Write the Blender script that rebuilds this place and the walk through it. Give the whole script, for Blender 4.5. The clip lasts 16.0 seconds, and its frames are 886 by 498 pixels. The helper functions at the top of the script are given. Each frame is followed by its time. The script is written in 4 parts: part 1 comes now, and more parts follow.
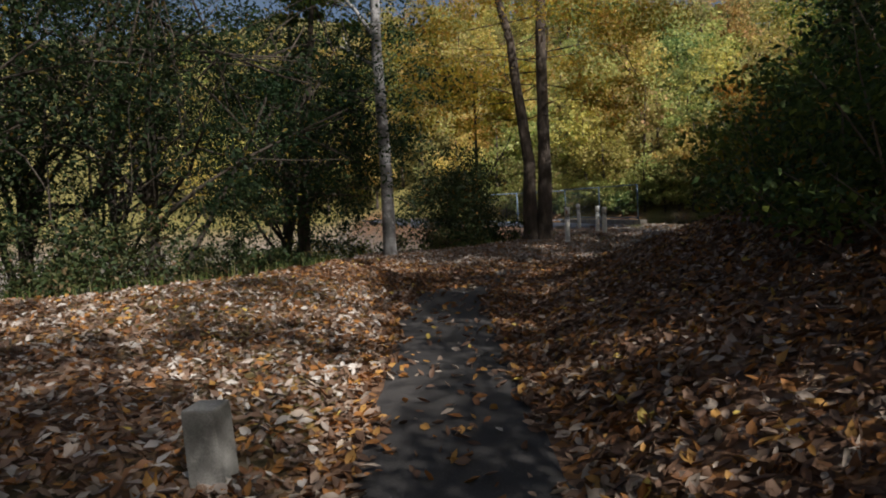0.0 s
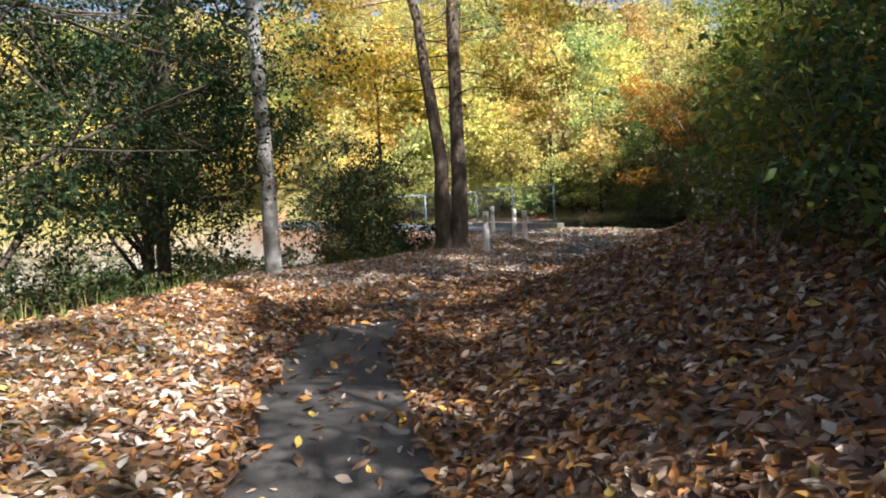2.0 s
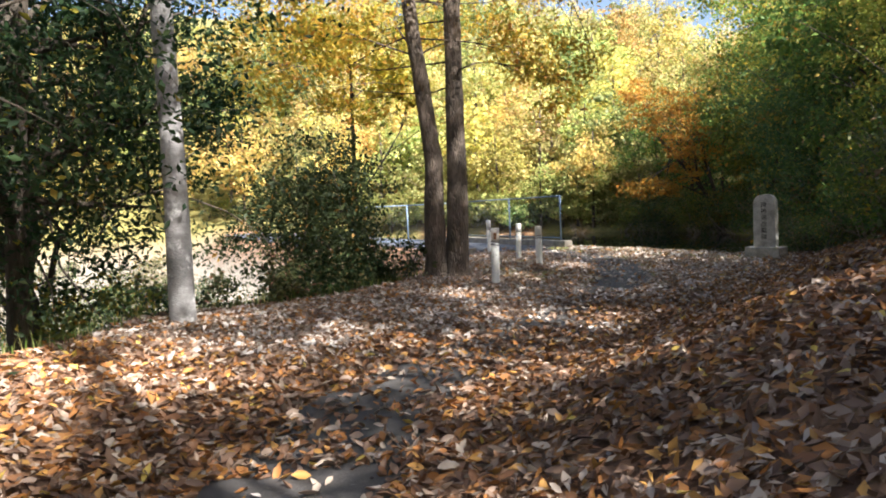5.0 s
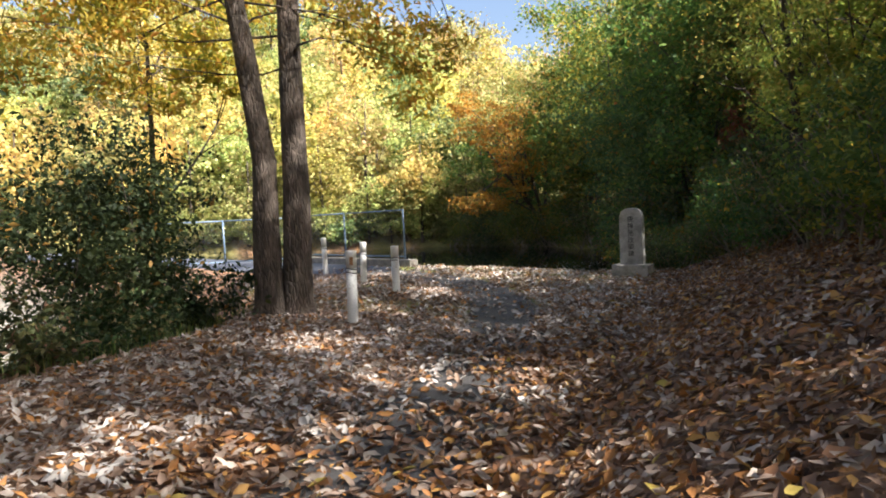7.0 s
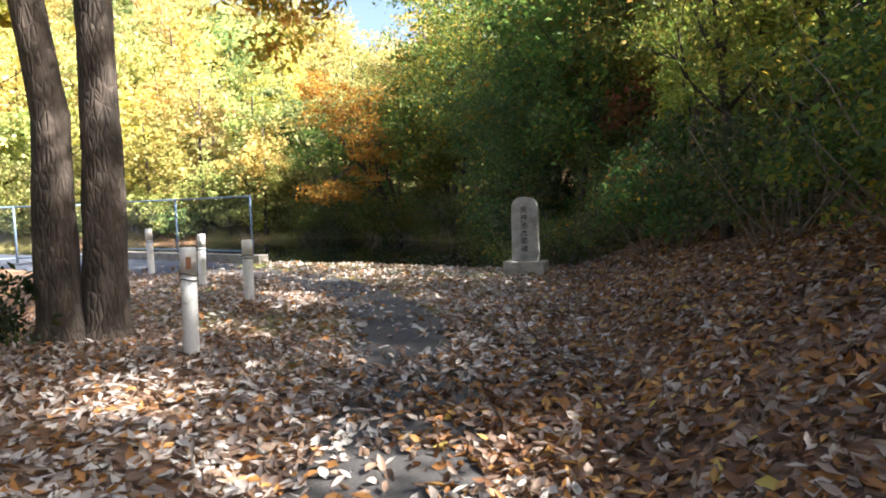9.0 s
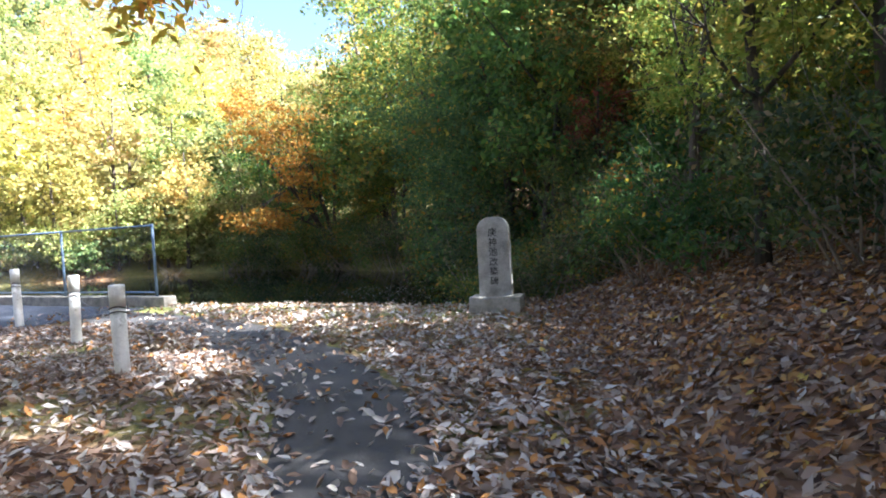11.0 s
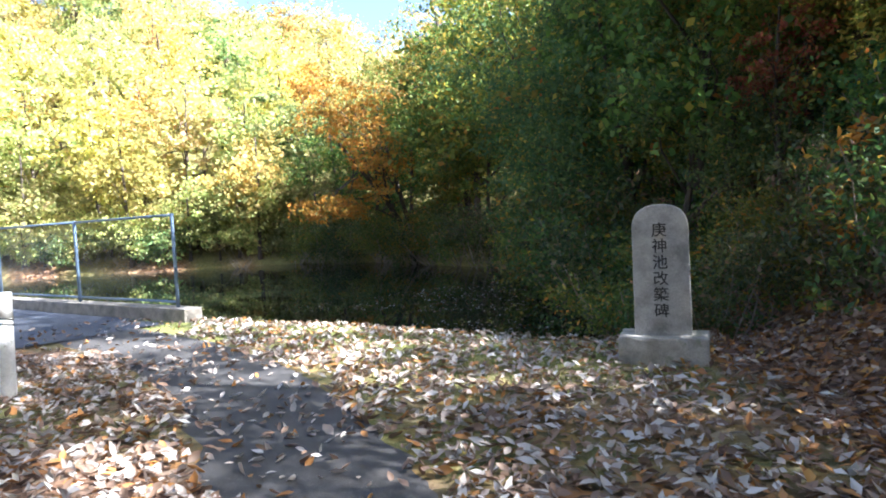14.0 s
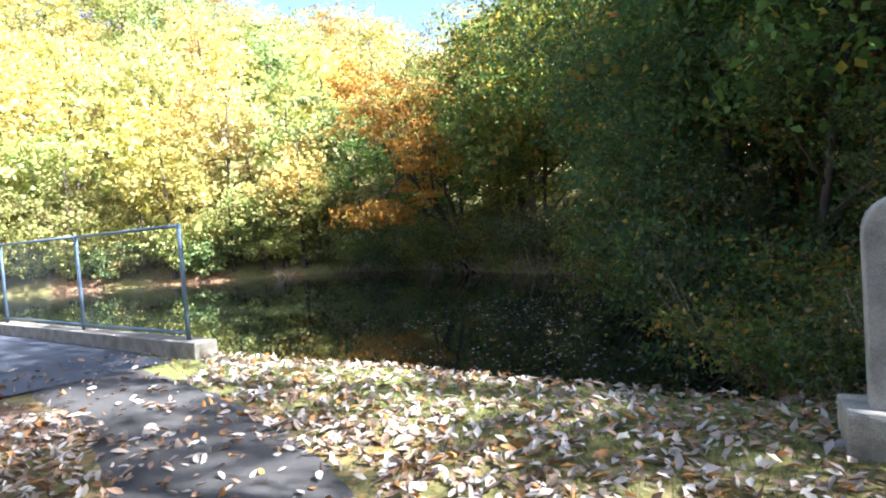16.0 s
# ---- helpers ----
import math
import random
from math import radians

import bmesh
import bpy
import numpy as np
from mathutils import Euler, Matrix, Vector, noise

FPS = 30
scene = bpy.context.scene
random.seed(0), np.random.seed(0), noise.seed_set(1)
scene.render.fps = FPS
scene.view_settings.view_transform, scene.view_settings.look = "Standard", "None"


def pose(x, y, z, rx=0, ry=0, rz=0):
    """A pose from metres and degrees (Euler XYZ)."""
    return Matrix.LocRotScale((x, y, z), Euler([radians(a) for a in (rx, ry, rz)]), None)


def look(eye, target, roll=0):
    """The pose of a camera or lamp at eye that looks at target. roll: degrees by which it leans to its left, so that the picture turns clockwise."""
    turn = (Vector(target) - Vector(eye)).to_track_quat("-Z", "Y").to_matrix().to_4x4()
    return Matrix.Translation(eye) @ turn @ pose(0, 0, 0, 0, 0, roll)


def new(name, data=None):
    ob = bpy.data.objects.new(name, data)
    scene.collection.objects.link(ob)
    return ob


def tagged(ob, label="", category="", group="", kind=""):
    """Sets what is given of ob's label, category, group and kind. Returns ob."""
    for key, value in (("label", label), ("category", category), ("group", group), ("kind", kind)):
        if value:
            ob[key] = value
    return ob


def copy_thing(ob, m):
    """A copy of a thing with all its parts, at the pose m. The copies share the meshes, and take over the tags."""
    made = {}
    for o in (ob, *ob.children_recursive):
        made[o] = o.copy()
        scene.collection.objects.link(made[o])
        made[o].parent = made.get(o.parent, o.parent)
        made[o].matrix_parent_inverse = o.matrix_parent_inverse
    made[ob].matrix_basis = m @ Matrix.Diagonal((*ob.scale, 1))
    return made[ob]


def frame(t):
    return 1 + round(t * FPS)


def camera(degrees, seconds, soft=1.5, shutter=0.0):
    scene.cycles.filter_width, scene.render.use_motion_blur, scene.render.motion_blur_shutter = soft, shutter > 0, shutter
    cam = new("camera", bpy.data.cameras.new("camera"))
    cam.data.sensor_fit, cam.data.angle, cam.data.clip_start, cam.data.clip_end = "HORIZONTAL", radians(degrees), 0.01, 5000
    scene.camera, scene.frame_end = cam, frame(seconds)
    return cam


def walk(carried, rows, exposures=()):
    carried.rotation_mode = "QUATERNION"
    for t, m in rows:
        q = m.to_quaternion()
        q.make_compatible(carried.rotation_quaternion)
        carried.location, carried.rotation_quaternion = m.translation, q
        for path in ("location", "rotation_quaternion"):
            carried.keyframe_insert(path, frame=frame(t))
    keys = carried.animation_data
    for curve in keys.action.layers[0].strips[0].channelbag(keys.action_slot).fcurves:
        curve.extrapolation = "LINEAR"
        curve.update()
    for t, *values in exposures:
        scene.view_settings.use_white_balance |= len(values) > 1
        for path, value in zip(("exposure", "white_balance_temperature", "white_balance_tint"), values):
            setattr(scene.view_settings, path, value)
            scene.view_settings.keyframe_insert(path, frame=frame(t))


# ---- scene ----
# ---------- camera ----------
cam = camera(67.9, 16.0, soft=1.9)
METRES, EYE, TILT, LEAN, TURN = 22.1, 1.5, 0.0, 0.0, 0.0
ROWS = [
    (0.0, 0.0, 0.0, 0.0, -0.22, -4.02, 3.2),
    (0.5, -0.0003, 0.033, 0.0011, -0.97, -3.43, 2.79),
    (1.0, 0.0021, 0.0653, 0.0014, -4.03, -3.14, 2.91),
    (1.5, 0.004, 0.1011, 0.0019, -4.96, -3.72, 3.16),
    (2.0, 0.0086, 0.1311, 0.0024, -8.44, -4.38, 3.41),
    (2.5, 0.0104, 0.1662, 0.0032, -6.68, -4.05, 2.51),
    (3.0, 0.0148, 0.1985, 0.0028, -6.42, -3.96, 3.14),
    (5.5, 0.0271, 0.365, 0.0033, -13.13, -3.34, 2.96),
    (6.0, 0.0295, 0.3963, 0.004, -16.77, -3.3, 3.29),
    (6.5, 0.0307, 0.4295, 0.004, -20.57, -3.09, 2.55),
    (7.0, 0.0353, 0.4624, 0.0049, -25.99, -2.96, 2.82),
    (7.5, 0.0402, 0.4937, 0.0052, -33.22, -3.05, 2.51),
    (8.0, 0.0481, 0.5216, 0.0048, -37.27, -4.2, 2.56),
    (8.5, 0.0575, 0.5486, 0.0032, -38.39, -4.53, 2.12),
    (11.0, 0.139, 0.6741, -0.0005, -45.18, -2.2, 3.33),
    (11.5, 0.1593, 0.6971, -0.0006, -42.84, -1.29, 3.22),
    (12.0, 0.1801, 0.719, -0.0005, -46.82, -2.26, 3.9),
    (12.5, 0.2001, 0.7426, 0.0001, -44.05, -1.39, 2.68),
    (13.0, 0.2178, 0.7677, 0.0007, -42.92, -1.8, 2.42),
    (13.5, 0.2354, 0.794, 0.0009, -38.89, -2.35, 2.78),
    (14.0, 0.2511, 0.8199, 0.0018, -38.38, -2.76, 3.08),
    (14.5, 0.2664, 0.8457, 0.002, -35.6, -2.74, 3.58),
    (15.0, 0.2804, 0.8705, 0.003, -35.6, -2.75, 3.7),
    (15.5, 0.2947, 0.8929, 0.0033, -34.48, -2.4, 4.27),
    (16.0, 0.3068, 0.9166, 0.0037, -34.42, -2.22, 4.37),
]
EXPOSURES = [(t, stops, 6300 if t < 9 else 5550, 12) for t, stops in ((0.0, 0.1), (0.25, 0.5), (0.5, 1.1), (0.8, 1.6), (1.2, 1.75), (3.0, 1.85), (5.5, 2.25), (7.0, 2.15), (8.5, 2.5), (11.0, 2.95), (14.0, 3.0), (16.0, 2.9))]
walk(cam, [(t, pose(0, 0, EYE, TILT, LEAN, TURN) @ pose(METRES * x, METRES * y, METRES * z, 90 + pitch, roll, yaw)) for t, x, y, z, yaw, pitch, roll in ROWS], EXPOSURES)

# ---------- sky and sun ----------
SUN_EL, SUN_AZ = 41.0, 148.0          # degrees; azimuth clockwise from +y
world = bpy.data.worlds.new("world")
scene.world = world
world.use_nodes = True
wn = world.node_tree
wn.nodes.clear()
sky = wn.nodes.new("ShaderNodeTexSky")
sky.sky_type, sky.sun_disc = "NISHITA", False
sky.sun_elevation, sky.sun_rotation = radians(SUN_EL), radians(SUN_AZ)
sky.air_density, sky.dust_density, sky.ozone_density = 1.0, 3.5, 0.5
bg = wn.nodes.new("ShaderNodeBackground")
bg.inputs["Strength"].default_value = 0.06
wout = wn.nodes.new("ShaderNodeOutputWorld")
wn.links.new(sky.outputs[0], bg.inputs[0])
wn.links.new(bg.outputs[0], wout.inputs[0])
sun_data = bpy.data.lights.new("sun", "SUN")
sun_data.energy, sun_data.angle, sun_data.color = 5.0, radians(0.6), (1.0, 0.94, 0.84)
sun = new("sun", sun_data)
el, az = radians(SUN_EL), radians(SUN_AZ)
SUN_DIR = Vector((math.sin(az) * math.cos(el), math.cos(az) * math.cos(el), math.sin(el)))
sun.matrix_world = look(SUN_DIR * 150, (0, 0, 0))


# ---------- materials ----------
def material(name):
    m = bpy.data.materials.new(name)
    m.use_nodes = True
    nt = m.node_tree
    return m, nt, nt.nodes["Principled BSDF"], nt.nodes["Material Output"]


def add(nt, kind, **values):
    n = nt.nodes.new(kind)
    for key, value in values.items():
        n.inputs[key.replace("_", " ")].default_value = value
    return n


def ramp(nt, source, stops, constant=False):
    n = nt.nodes.new("ShaderNodeValToRGB")
    if constant:
        n.color_ramp.interpolation = "CONSTANT"
    els = n.color_ramp.elements
    while len(els) < len(stops):
        els.new(0.5)
    for e, (p, c) in zip(els, stops):
        e.position, e.color = p, (*c, 1)
    nt.links.new(source, n.inputs[0])
    return n.outputs[0]


def coords(nt):
    return nt.nodes.new("ShaderNodeTexCoord").outputs["Object"]


def noise_tex(nt, vec, scale, detail=4.0, rough=0.6):
    n = add(nt, "ShaderNodeTexNoise", Scale=scale, Detail=detail, Roughness=rough)
    if vec is not None:
        nt.links.new(vec, n.inputs["Vector"])
    return n


def mix(nt, fac, a, b, blend="MIX"):
    n = nt.nodes.new("ShaderNodeMix")
    n.data_type, n.blend_type = "RGBA", blend
    for sock, v in ((n.inputs["Factor"], fac), (n.inputs["A"], a), (n.inputs["B"], b)):
        if isinstance(v, (int, float)):
            sock.default_value = v
        elif isinstance(v, tuple):
            sock.default_value = (*v, 1)
        else:
            nt.links.new(v, sock)
    return n.outputs["Result"]


def bump(nt, bsdf, height, strength, distance):
    b = add(nt, "ShaderNodeBump", Strength=strength, Distance=distance)
    nt.links.new(height, b.inputs["Height"])
    nt.links.new(b.outputs[0], bsdf.inputs["Normal"])


def leaf_material(name, stops, through_light=0.35, rough=0.55, vary=0.12, constant=True, tone=0.0):
    """Leaves: a colour for each leaf, light shining through, a slight shift for each plant."""
    m, nt, p, out = material(name)
    geo = nt.nodes.new("ShaderNodeNewGeometry")
    c = ramp(nt, geo.outputs["Random Per Island"], stops, constant)
    info = nt.nodes.new("ShaderNodeObjectInfo")
    hsv = nt.nodes.new("ShaderNodeHueSaturation")
    mr = add(nt, "ShaderNodeMapRange", To_Min=0.5 - vary * 0.35, To_Max=0.5 + vary * 0.35)
    nt.links.new(info.outputs["Random"], mr.inputs["Value"])
    nt.links.new(mr.outputs[0], hsv.inputs["Hue"])
    nz = noise_tex(nt, coords(nt), 0.7, 2.0)
    mv = add(nt, "ShaderNodeMapRange", From_Min=0.3, From_Max=0.7, To_Min=0.7, To_Max=1.25)
    nt.links.new(nz.outputs["Fac"], mv.inputs["Value"])
    mo = add(nt, "ShaderNodeMapRange", To_Min=1 - tone, To_Max=1 + tone * 0.6)
    wh = nt.nodes.new("ShaderNodeTexWhiteNoise")
    wh.noise_dimensions = "1D"
    nt.links.new(info.outputs["Random"], wh.inputs["W"])
    nt.links.new(wh.outputs["Value"], mo.inputs["Value"])
    mul = nt.nodes.new("ShaderNodeMath")
    mul.operation = "MULTIPLY"
    nt.links.new(mv.outputs[0], mul.inputs[0])
    nt.links.new(mo.outputs[0], mul.inputs[1])
    nt.links.new(mul.outputs[0], hsv.inputs["Value"])
    nt.links.new(c, hsv.inputs["Color"])
    col = hsv.outputs[0]
    nt.links.new(col, p.inputs["Base Color"])
    p.inputs["Roughness"].default_value = rough
    p.inputs["Specular IOR Level"].default_value = 0.35
    tr = nt.nodes.new("ShaderNodeBsdfTranslucent")
    nt.links.new(col, tr.inputs["Color"])
    ms = nt.nodes.new("ShaderNodeMixShader")
    ms.inputs[0].default_value = through_light
    nt.links.new(p.outputs[0], ms.inputs[1])
    nt.links.new(tr.outputs[0], ms.inputs[2])
    nt.links.new(ms.outputs[0], out.inputs["Surface"])
    return m


def bark_material(name, dark, light, scale=9.0, strength=0.6, stretch=0.22, patch=None):
    m, nt, p, _ = material(name)
    mp = nt.nodes.new("ShaderNodeMapping")
    mp.inputs["Scale"].default_value = (1, 1, stretch)
    nt.links.new(coords(nt), mp.inputs[0])
    a = noise_tex(nt, mp.outputs[0], scale, 6.0, 0.7)
    b = noise_tex(nt, coords(nt), 1.8, 3.0)
    v = add(nt, "ShaderNodeTexVoronoi", Scale=scale * 2.2)
    v.feature = "DISTANCE_TO_EDGE"
    nt.links.new(mp.outputs[0], v.inputs["Vector"])
    col = ramp(nt, a.outputs["Fac"], [(0.3, dark), (0.7, light)])
    big = ramp(nt, b.outputs["Fac"], [(0.35, (0.6, 0.6, 0.58)), (0.65, (1.15, 1.12, 1.1))])
    col = mix(nt, 1.0, col, big, "MULTIPLY")
    if patch:
        s = noise_tex(nt, coords(nt), 3.2, 5.0, 0.7)
        f = ramp(nt, s.outputs["Fac"], [(0.55, (0, 0, 0)), (0.62, (1, 1, 1))])
        col = mix(nt, f, col, patch)
    nt.links.new(col, p.inputs["Base Color"])
    p.inputs["Roughness"].default_value = 0.9
    crack = ramp(nt, v.outputs["Distance"], [(0.0, (0, 0, 0)), (0.25, (1, 1, 1))])
    h = mix(nt, 0.5, a.outputs["Fac"], crack)
    bump(nt, p, h, strength, 0.03)
    return m


def stone_material(name, c1, c2, rough=0.85, grain=90.0, lichen=None):
    m, nt, p, _ = material(name)
    co = coords(nt)
    a, b = noise_tex(nt, co, grain, 3.0), noise_tex(nt, co, 4.0, 5.0, 0.65)
    col = ramp(nt, a.outputs["Fac"], [(0.3, c1), (0.7, c2)])
    stain = ramp(nt, b.outputs["Fac"], [(0.32, (0.5, 0.5, 0.48)), (0.62, (1.08, 1.06, 1.04))])
    col = mix(nt, 1.0, col, stain, "MULTIPLY")
    if lichen:
        s = noise_tex(nt, co, 11.0, 5.0, 0.7)
        f = ramp(nt, s.outputs["Fac"], [(0.58, (0, 0, 0)), (0.68, (1, 1, 1))])
        col = mix(nt, f, col, lichen)
    nt.links.new(col, p.inputs["Base Color"])
    p.inputs["Roughness"].default_value = rough
    h = mix(nt, 0.5, a.outputs["Fac"], b.outputs["Fac"])
    bump(nt, p, h, 0.35, 0.01)
    return m


def asphalt_material(name, base):
    m, nt, p, _ = material(name)
    co = coords(nt)
    v = add(nt, "ShaderNodeTexVoronoi", Scale=110.0)
    nt.links.new(co, v.inputs["Vector"])
    b = noise_tex(nt, co, 1.3, 5.0, 0.65)
    c = noise_tex(nt, co, 0.35, 2.0)
    g = ramp(nt, v.outputs["Color"], [(0.0, tuple(x * 0.65 for x in base)), (0.8, base), (1.0, tuple(x * 2.0 for x in base))])
    col = mix(nt, 1.0, g, ramp(nt, b.outputs["Fac"], [(0.3, (0.7, 0.68, 0.66)), (0.7, (1.3, 1.28, 1.22))]), "MULTIPLY")
    col = mix(nt, 1.0, col, ramp(nt, c.outputs["Fac"], [(0.3, (0.8, 0.8, 0.8)), (0.7, (1.2, 1.15, 1.1))]), "MULTIPLY")
    nt.links.new(col, p.inputs["Base Color"])
    p.inputs["Roughness"].default_value = 0.8
    bump(nt, p, v.outputs["Distance"], 0.5, 0.006)
    return m


def ground_material():
    """Leaf litter, moss and dry grass; which of them grows where is stored on the sheet."""
    m, nt, p, _ = material("ground")
    co = coords(nt)
    v = add(nt, "ShaderNodeTexVoronoi", Scale=13.0, Randomness=1.0)
    warp = noise_tex(nt, co, 7.0, 2.0)
    w = mix(nt, 0.12, co, warp.outputs["Color"])
    nt.links.new(w, v.inputs["Vector"])
    sep = nt.nodes.new("ShaderNodeSeparateColor")
    nt.links.new(v.outputs["Color"], sep.inputs[0])
    litter = ramp(nt, sep.outputs[0], [(0.0, (0.07, 0.035, 0.02)), (0.25, (0.16, 0.085, 0.045)), (0.5, (0.24, 0.14, 0.085)), (0.75, (0.32, 0.15, 0.05)), (0.9, (0.34, 0.25, 0.18))], True)
    n1 = noise_tex(nt, co, 38.0, 4.0, 0.7)
    n2 = noise_tex(nt, co, 0.9, 4.0)
    moss = ramp(nt, n1.outputs["Fac"], [(0.3, (0.07, 0.09, 0.02)), (0.55, (0.16, 0.17, 0.04)), (0.75, (0.3, 0.26, 0.09))])
    dry = ramp(nt, n1.outputs["Fac"], [(0.3, (0.13, 0.12, 0.095)), (0.7, (0.3, 0.275, 0.24))])
    am = nt.nodes.new("ShaderNodeAttribute")
    am.attribute_name = "moss"
    ad = nt.nodes.new("ShaderNodeAttribute")
    ad.attribute_name = "dry"
    col = mix(nt, am.outputs["Fac"], litter, moss)
    col = mix(nt, ad.outputs["Fac"], col, dry)
    col = mix(nt, 1.0, col, ramp(nt, n2.outputs["Fac"], [(0.3, (0.75, 0.74, 0.72)), (0.7, (1.2, 1.18, 1.15))]), "MULTIPLY")
    nt.links.new(col, p.inputs["Base Color"])
    p.inputs["Roughness"].default_value = 0.95
    h = mix(nt, 0.5, v.outputs["Distance"], n1.outputs["Fac"])
    bump(nt, p, h, 0.8, 0.04)
    return m


def water_material():
    m, nt, p, _ = material("pond_water")
    p.inputs["Base Color"].default_value = (0.012, 0.016, 0.01, 1)
    p.inputs["Roughness"].default_value = 0.008
    p.inputs["IOR"].default_value = 1.33
    mp = nt.nodes.new("ShaderNodeMapping")
    mp.inputs["Scale"].default_value = (0.6, 1.0, 1)
    nt.links.new(coords(nt), mp.inputs[0])
    n = noise_tex(nt, mp.outputs[0], 1.6, 3.0)
    bump(nt, p, n.outputs["Fac"], 0.03, 0.02)
    return m


def paint_material(name, col, rough=0.5, metal=0.0, rust=None, scale=8.0, cut=0.62):
    m, nt, p, _ = material(name)
    co = coords(nt)
    a, b = noise_tex(nt, co, scale, 5.0, 0.7), noise_tex(nt, co, 45.0, 2.0)
    c = ramp(nt, b.outputs["Fac"], [(0.3, tuple(x * 0.82 for x in col)), (0.7, col)])
    if rust:
        f = ramp(nt, a.outputs["Fac"], [(cut, (0, 0, 0)), (cut + 0.08, (1, 1, 1))])
        c = mix(nt, f, c, rust)
    nt.links.new(c, p.inputs["Base Color"])
    p.inputs["Roughness"].default_value, p.inputs["Metallic"].default_value = rough, metal
    bump(nt, p, a.outputs["Fac"], 0.15, 0.004)
    return m


M_GROUND = ground_material()
M_WATER = water_material()
M_PATH = asphalt_material("worn_asphalt", (0.058, 0.056, 0.058))
M_ROAD = asphalt_material("blue_grey_asphalt", (0.058, 0.07, 0.1))
M_CONCRETE = stone_material("concrete", (0.2, 0.185, 0.16), (0.33, 0.3, 0.265), grain=60.0)
M_GRANITE = stone_material("granite", (0.25, 0.25, 0.243), (0.42, 0.42, 0.405), grain=140.0, lichen=(0.36, 0.355, 0.32))
M_PLINTH = stone_material("plinth_granite", (0.24, 0.23, 0.21), (0.42, 0.4, 0.36), grain=100.0, lichen=(0.2, 0.21, 0.15))
M_INK = paint_material("black_lettering", (0.012, 0.012, 0.012), 0.6)
M_POST = paint_material("white_paint", (0.78, 0.78, 0.76), 0.55, rust=(0.42, 0.4, 0.36), scale=9.0, cut=0.58)
M_CAP = paint_material("clean_white_paint", (0.85, 0.84, 0.8), 0.5, rust=(0.35, 0.16, 0.06), scale=14.0, cut=0.66)
M_BAND = paint_material("dark_band", (0.07, 0.065, 0.06), 0.7)
M_WIRE = paint_material("galvanised_wire", (0.1, 0.12, 0.15), 0.6, 0.1)
M_FENCE = paint_material("blue_grey_fence_paint", (0.14, 0.2, 0.28), 0.45, 0.2, rust=(0.2, 0.22, 0.25), scale=12.0)
M_BARK = bark_material("grey_brown_bark", (0.026, 0.02, 0.016), (0.15, 0.118, 0.095), 8.0, 1.0, 0.3)
M_PALE = bark_material("pale_smooth_bark", (0.16, 0.16, 0.165), (0.34, 0.34, 0.35), 6.0, 0.25, 1.6, (0.46, 0.46, 0.46))
M_DARK = bark_material("dark_bark", (0.03, 0.025, 0.02), (0.11, 0.09, 0.07))
M_TWIG = bark_material("dry_twig_bark", (0.14, 0.11, 0.08), (0.34, 0.29, 0.23), 14.0, 0.3)
GREEN = [(0.0, (0.0798, 0.152, 0.0391)), (0.35, (0.123, 0.217, 0.0479)), (0.65, (0.181, 0.275, 0.0609)), (0.93, (0.435, 0.362, 0.0653))]
L_GREEN = leaf_material("green_leaves", GREEN, 0.58)
# green darkened further: the shade on the left slope is in this colour
L_SHADE = leaf_material("shade_darkened_leaves", [(0.0, (0.0202, 0.0413, 0.0165)), (0.35, (0.0312, 0.0567, 0.0202)), (0.7, (0.0505, 0.078, 0.0257)), (0.96, (0.275, 0.202, 0.0368))], 0.5, 0.6)
L_DEEP = leaf_material("deep_green_leaves", [(0.0, (0.0644, 0.119, 0.0363)), (0.4, (0.0998, 0.168, 0.0451)), (0.75, (0.153, 0.21, 0.0441)), (0.95, (0.419, 0.266, 0.0392))], 0.5, 0.6)
L_EVER = leaf_material("blue_green_evergreen_leaves", [(0.0, (0.0688, 0.138, 0.0562)), (0.4, (0.106, 0.188, 0.0688)), (0.75, (0.175, 0.25, 0.075)), (0.95, (0.45, 0.375, 0.075))], 0.55, 0.6)
L_TURN = leaf_material("turning_green_gold_leaves", [(0.0, (0.14, 0.2, 0.05)), (0.35, (0.24, 0.27, 0.06)), (0.65, (0.36, 0.31, 0.06)), (0.86, (0.48, 0.28, 0.05))], 0.6)
L_OLIVE = leaf_material("olive_leaves", [(0.0, (0.108, 0.155, 0.0378)), (0.4, (0.182, 0.216, 0.0473)), (0.75, (0.297, 0.27, 0.0473)), (0.93, (0.459, 0.257, 0.0405))], 0.6)
L_YELLOW = leaf_material("yellow_leaves", [(0.0, (0.281, 0.302, 0.0432)), (0.3, (0.486, 0.421, 0.054)), (0.6, (0.626, 0.486, 0.0648)), (0.88, (0.54, 0.324, 0.054))], 0.65, vary=0.06)
L_LIME = leaf_material("lime_leaves", [(0.0, (0.2, 0.28, 0.05)), (0.35, (0.31, 0.36, 0.07)), (0.7, (0.46, 0.44, 0.09)), (0.92, (0.52, 0.4, 0.08))], 0.5, vary=0.08)
# far gold and lime are paled: distance haze mixed into the leaf colour
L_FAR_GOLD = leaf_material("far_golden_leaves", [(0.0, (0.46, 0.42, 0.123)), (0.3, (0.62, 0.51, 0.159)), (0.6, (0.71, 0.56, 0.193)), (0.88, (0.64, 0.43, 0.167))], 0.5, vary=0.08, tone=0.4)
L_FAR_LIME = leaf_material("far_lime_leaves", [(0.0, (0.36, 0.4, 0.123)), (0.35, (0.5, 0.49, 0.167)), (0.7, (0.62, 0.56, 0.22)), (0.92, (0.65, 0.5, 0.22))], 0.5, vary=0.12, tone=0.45)
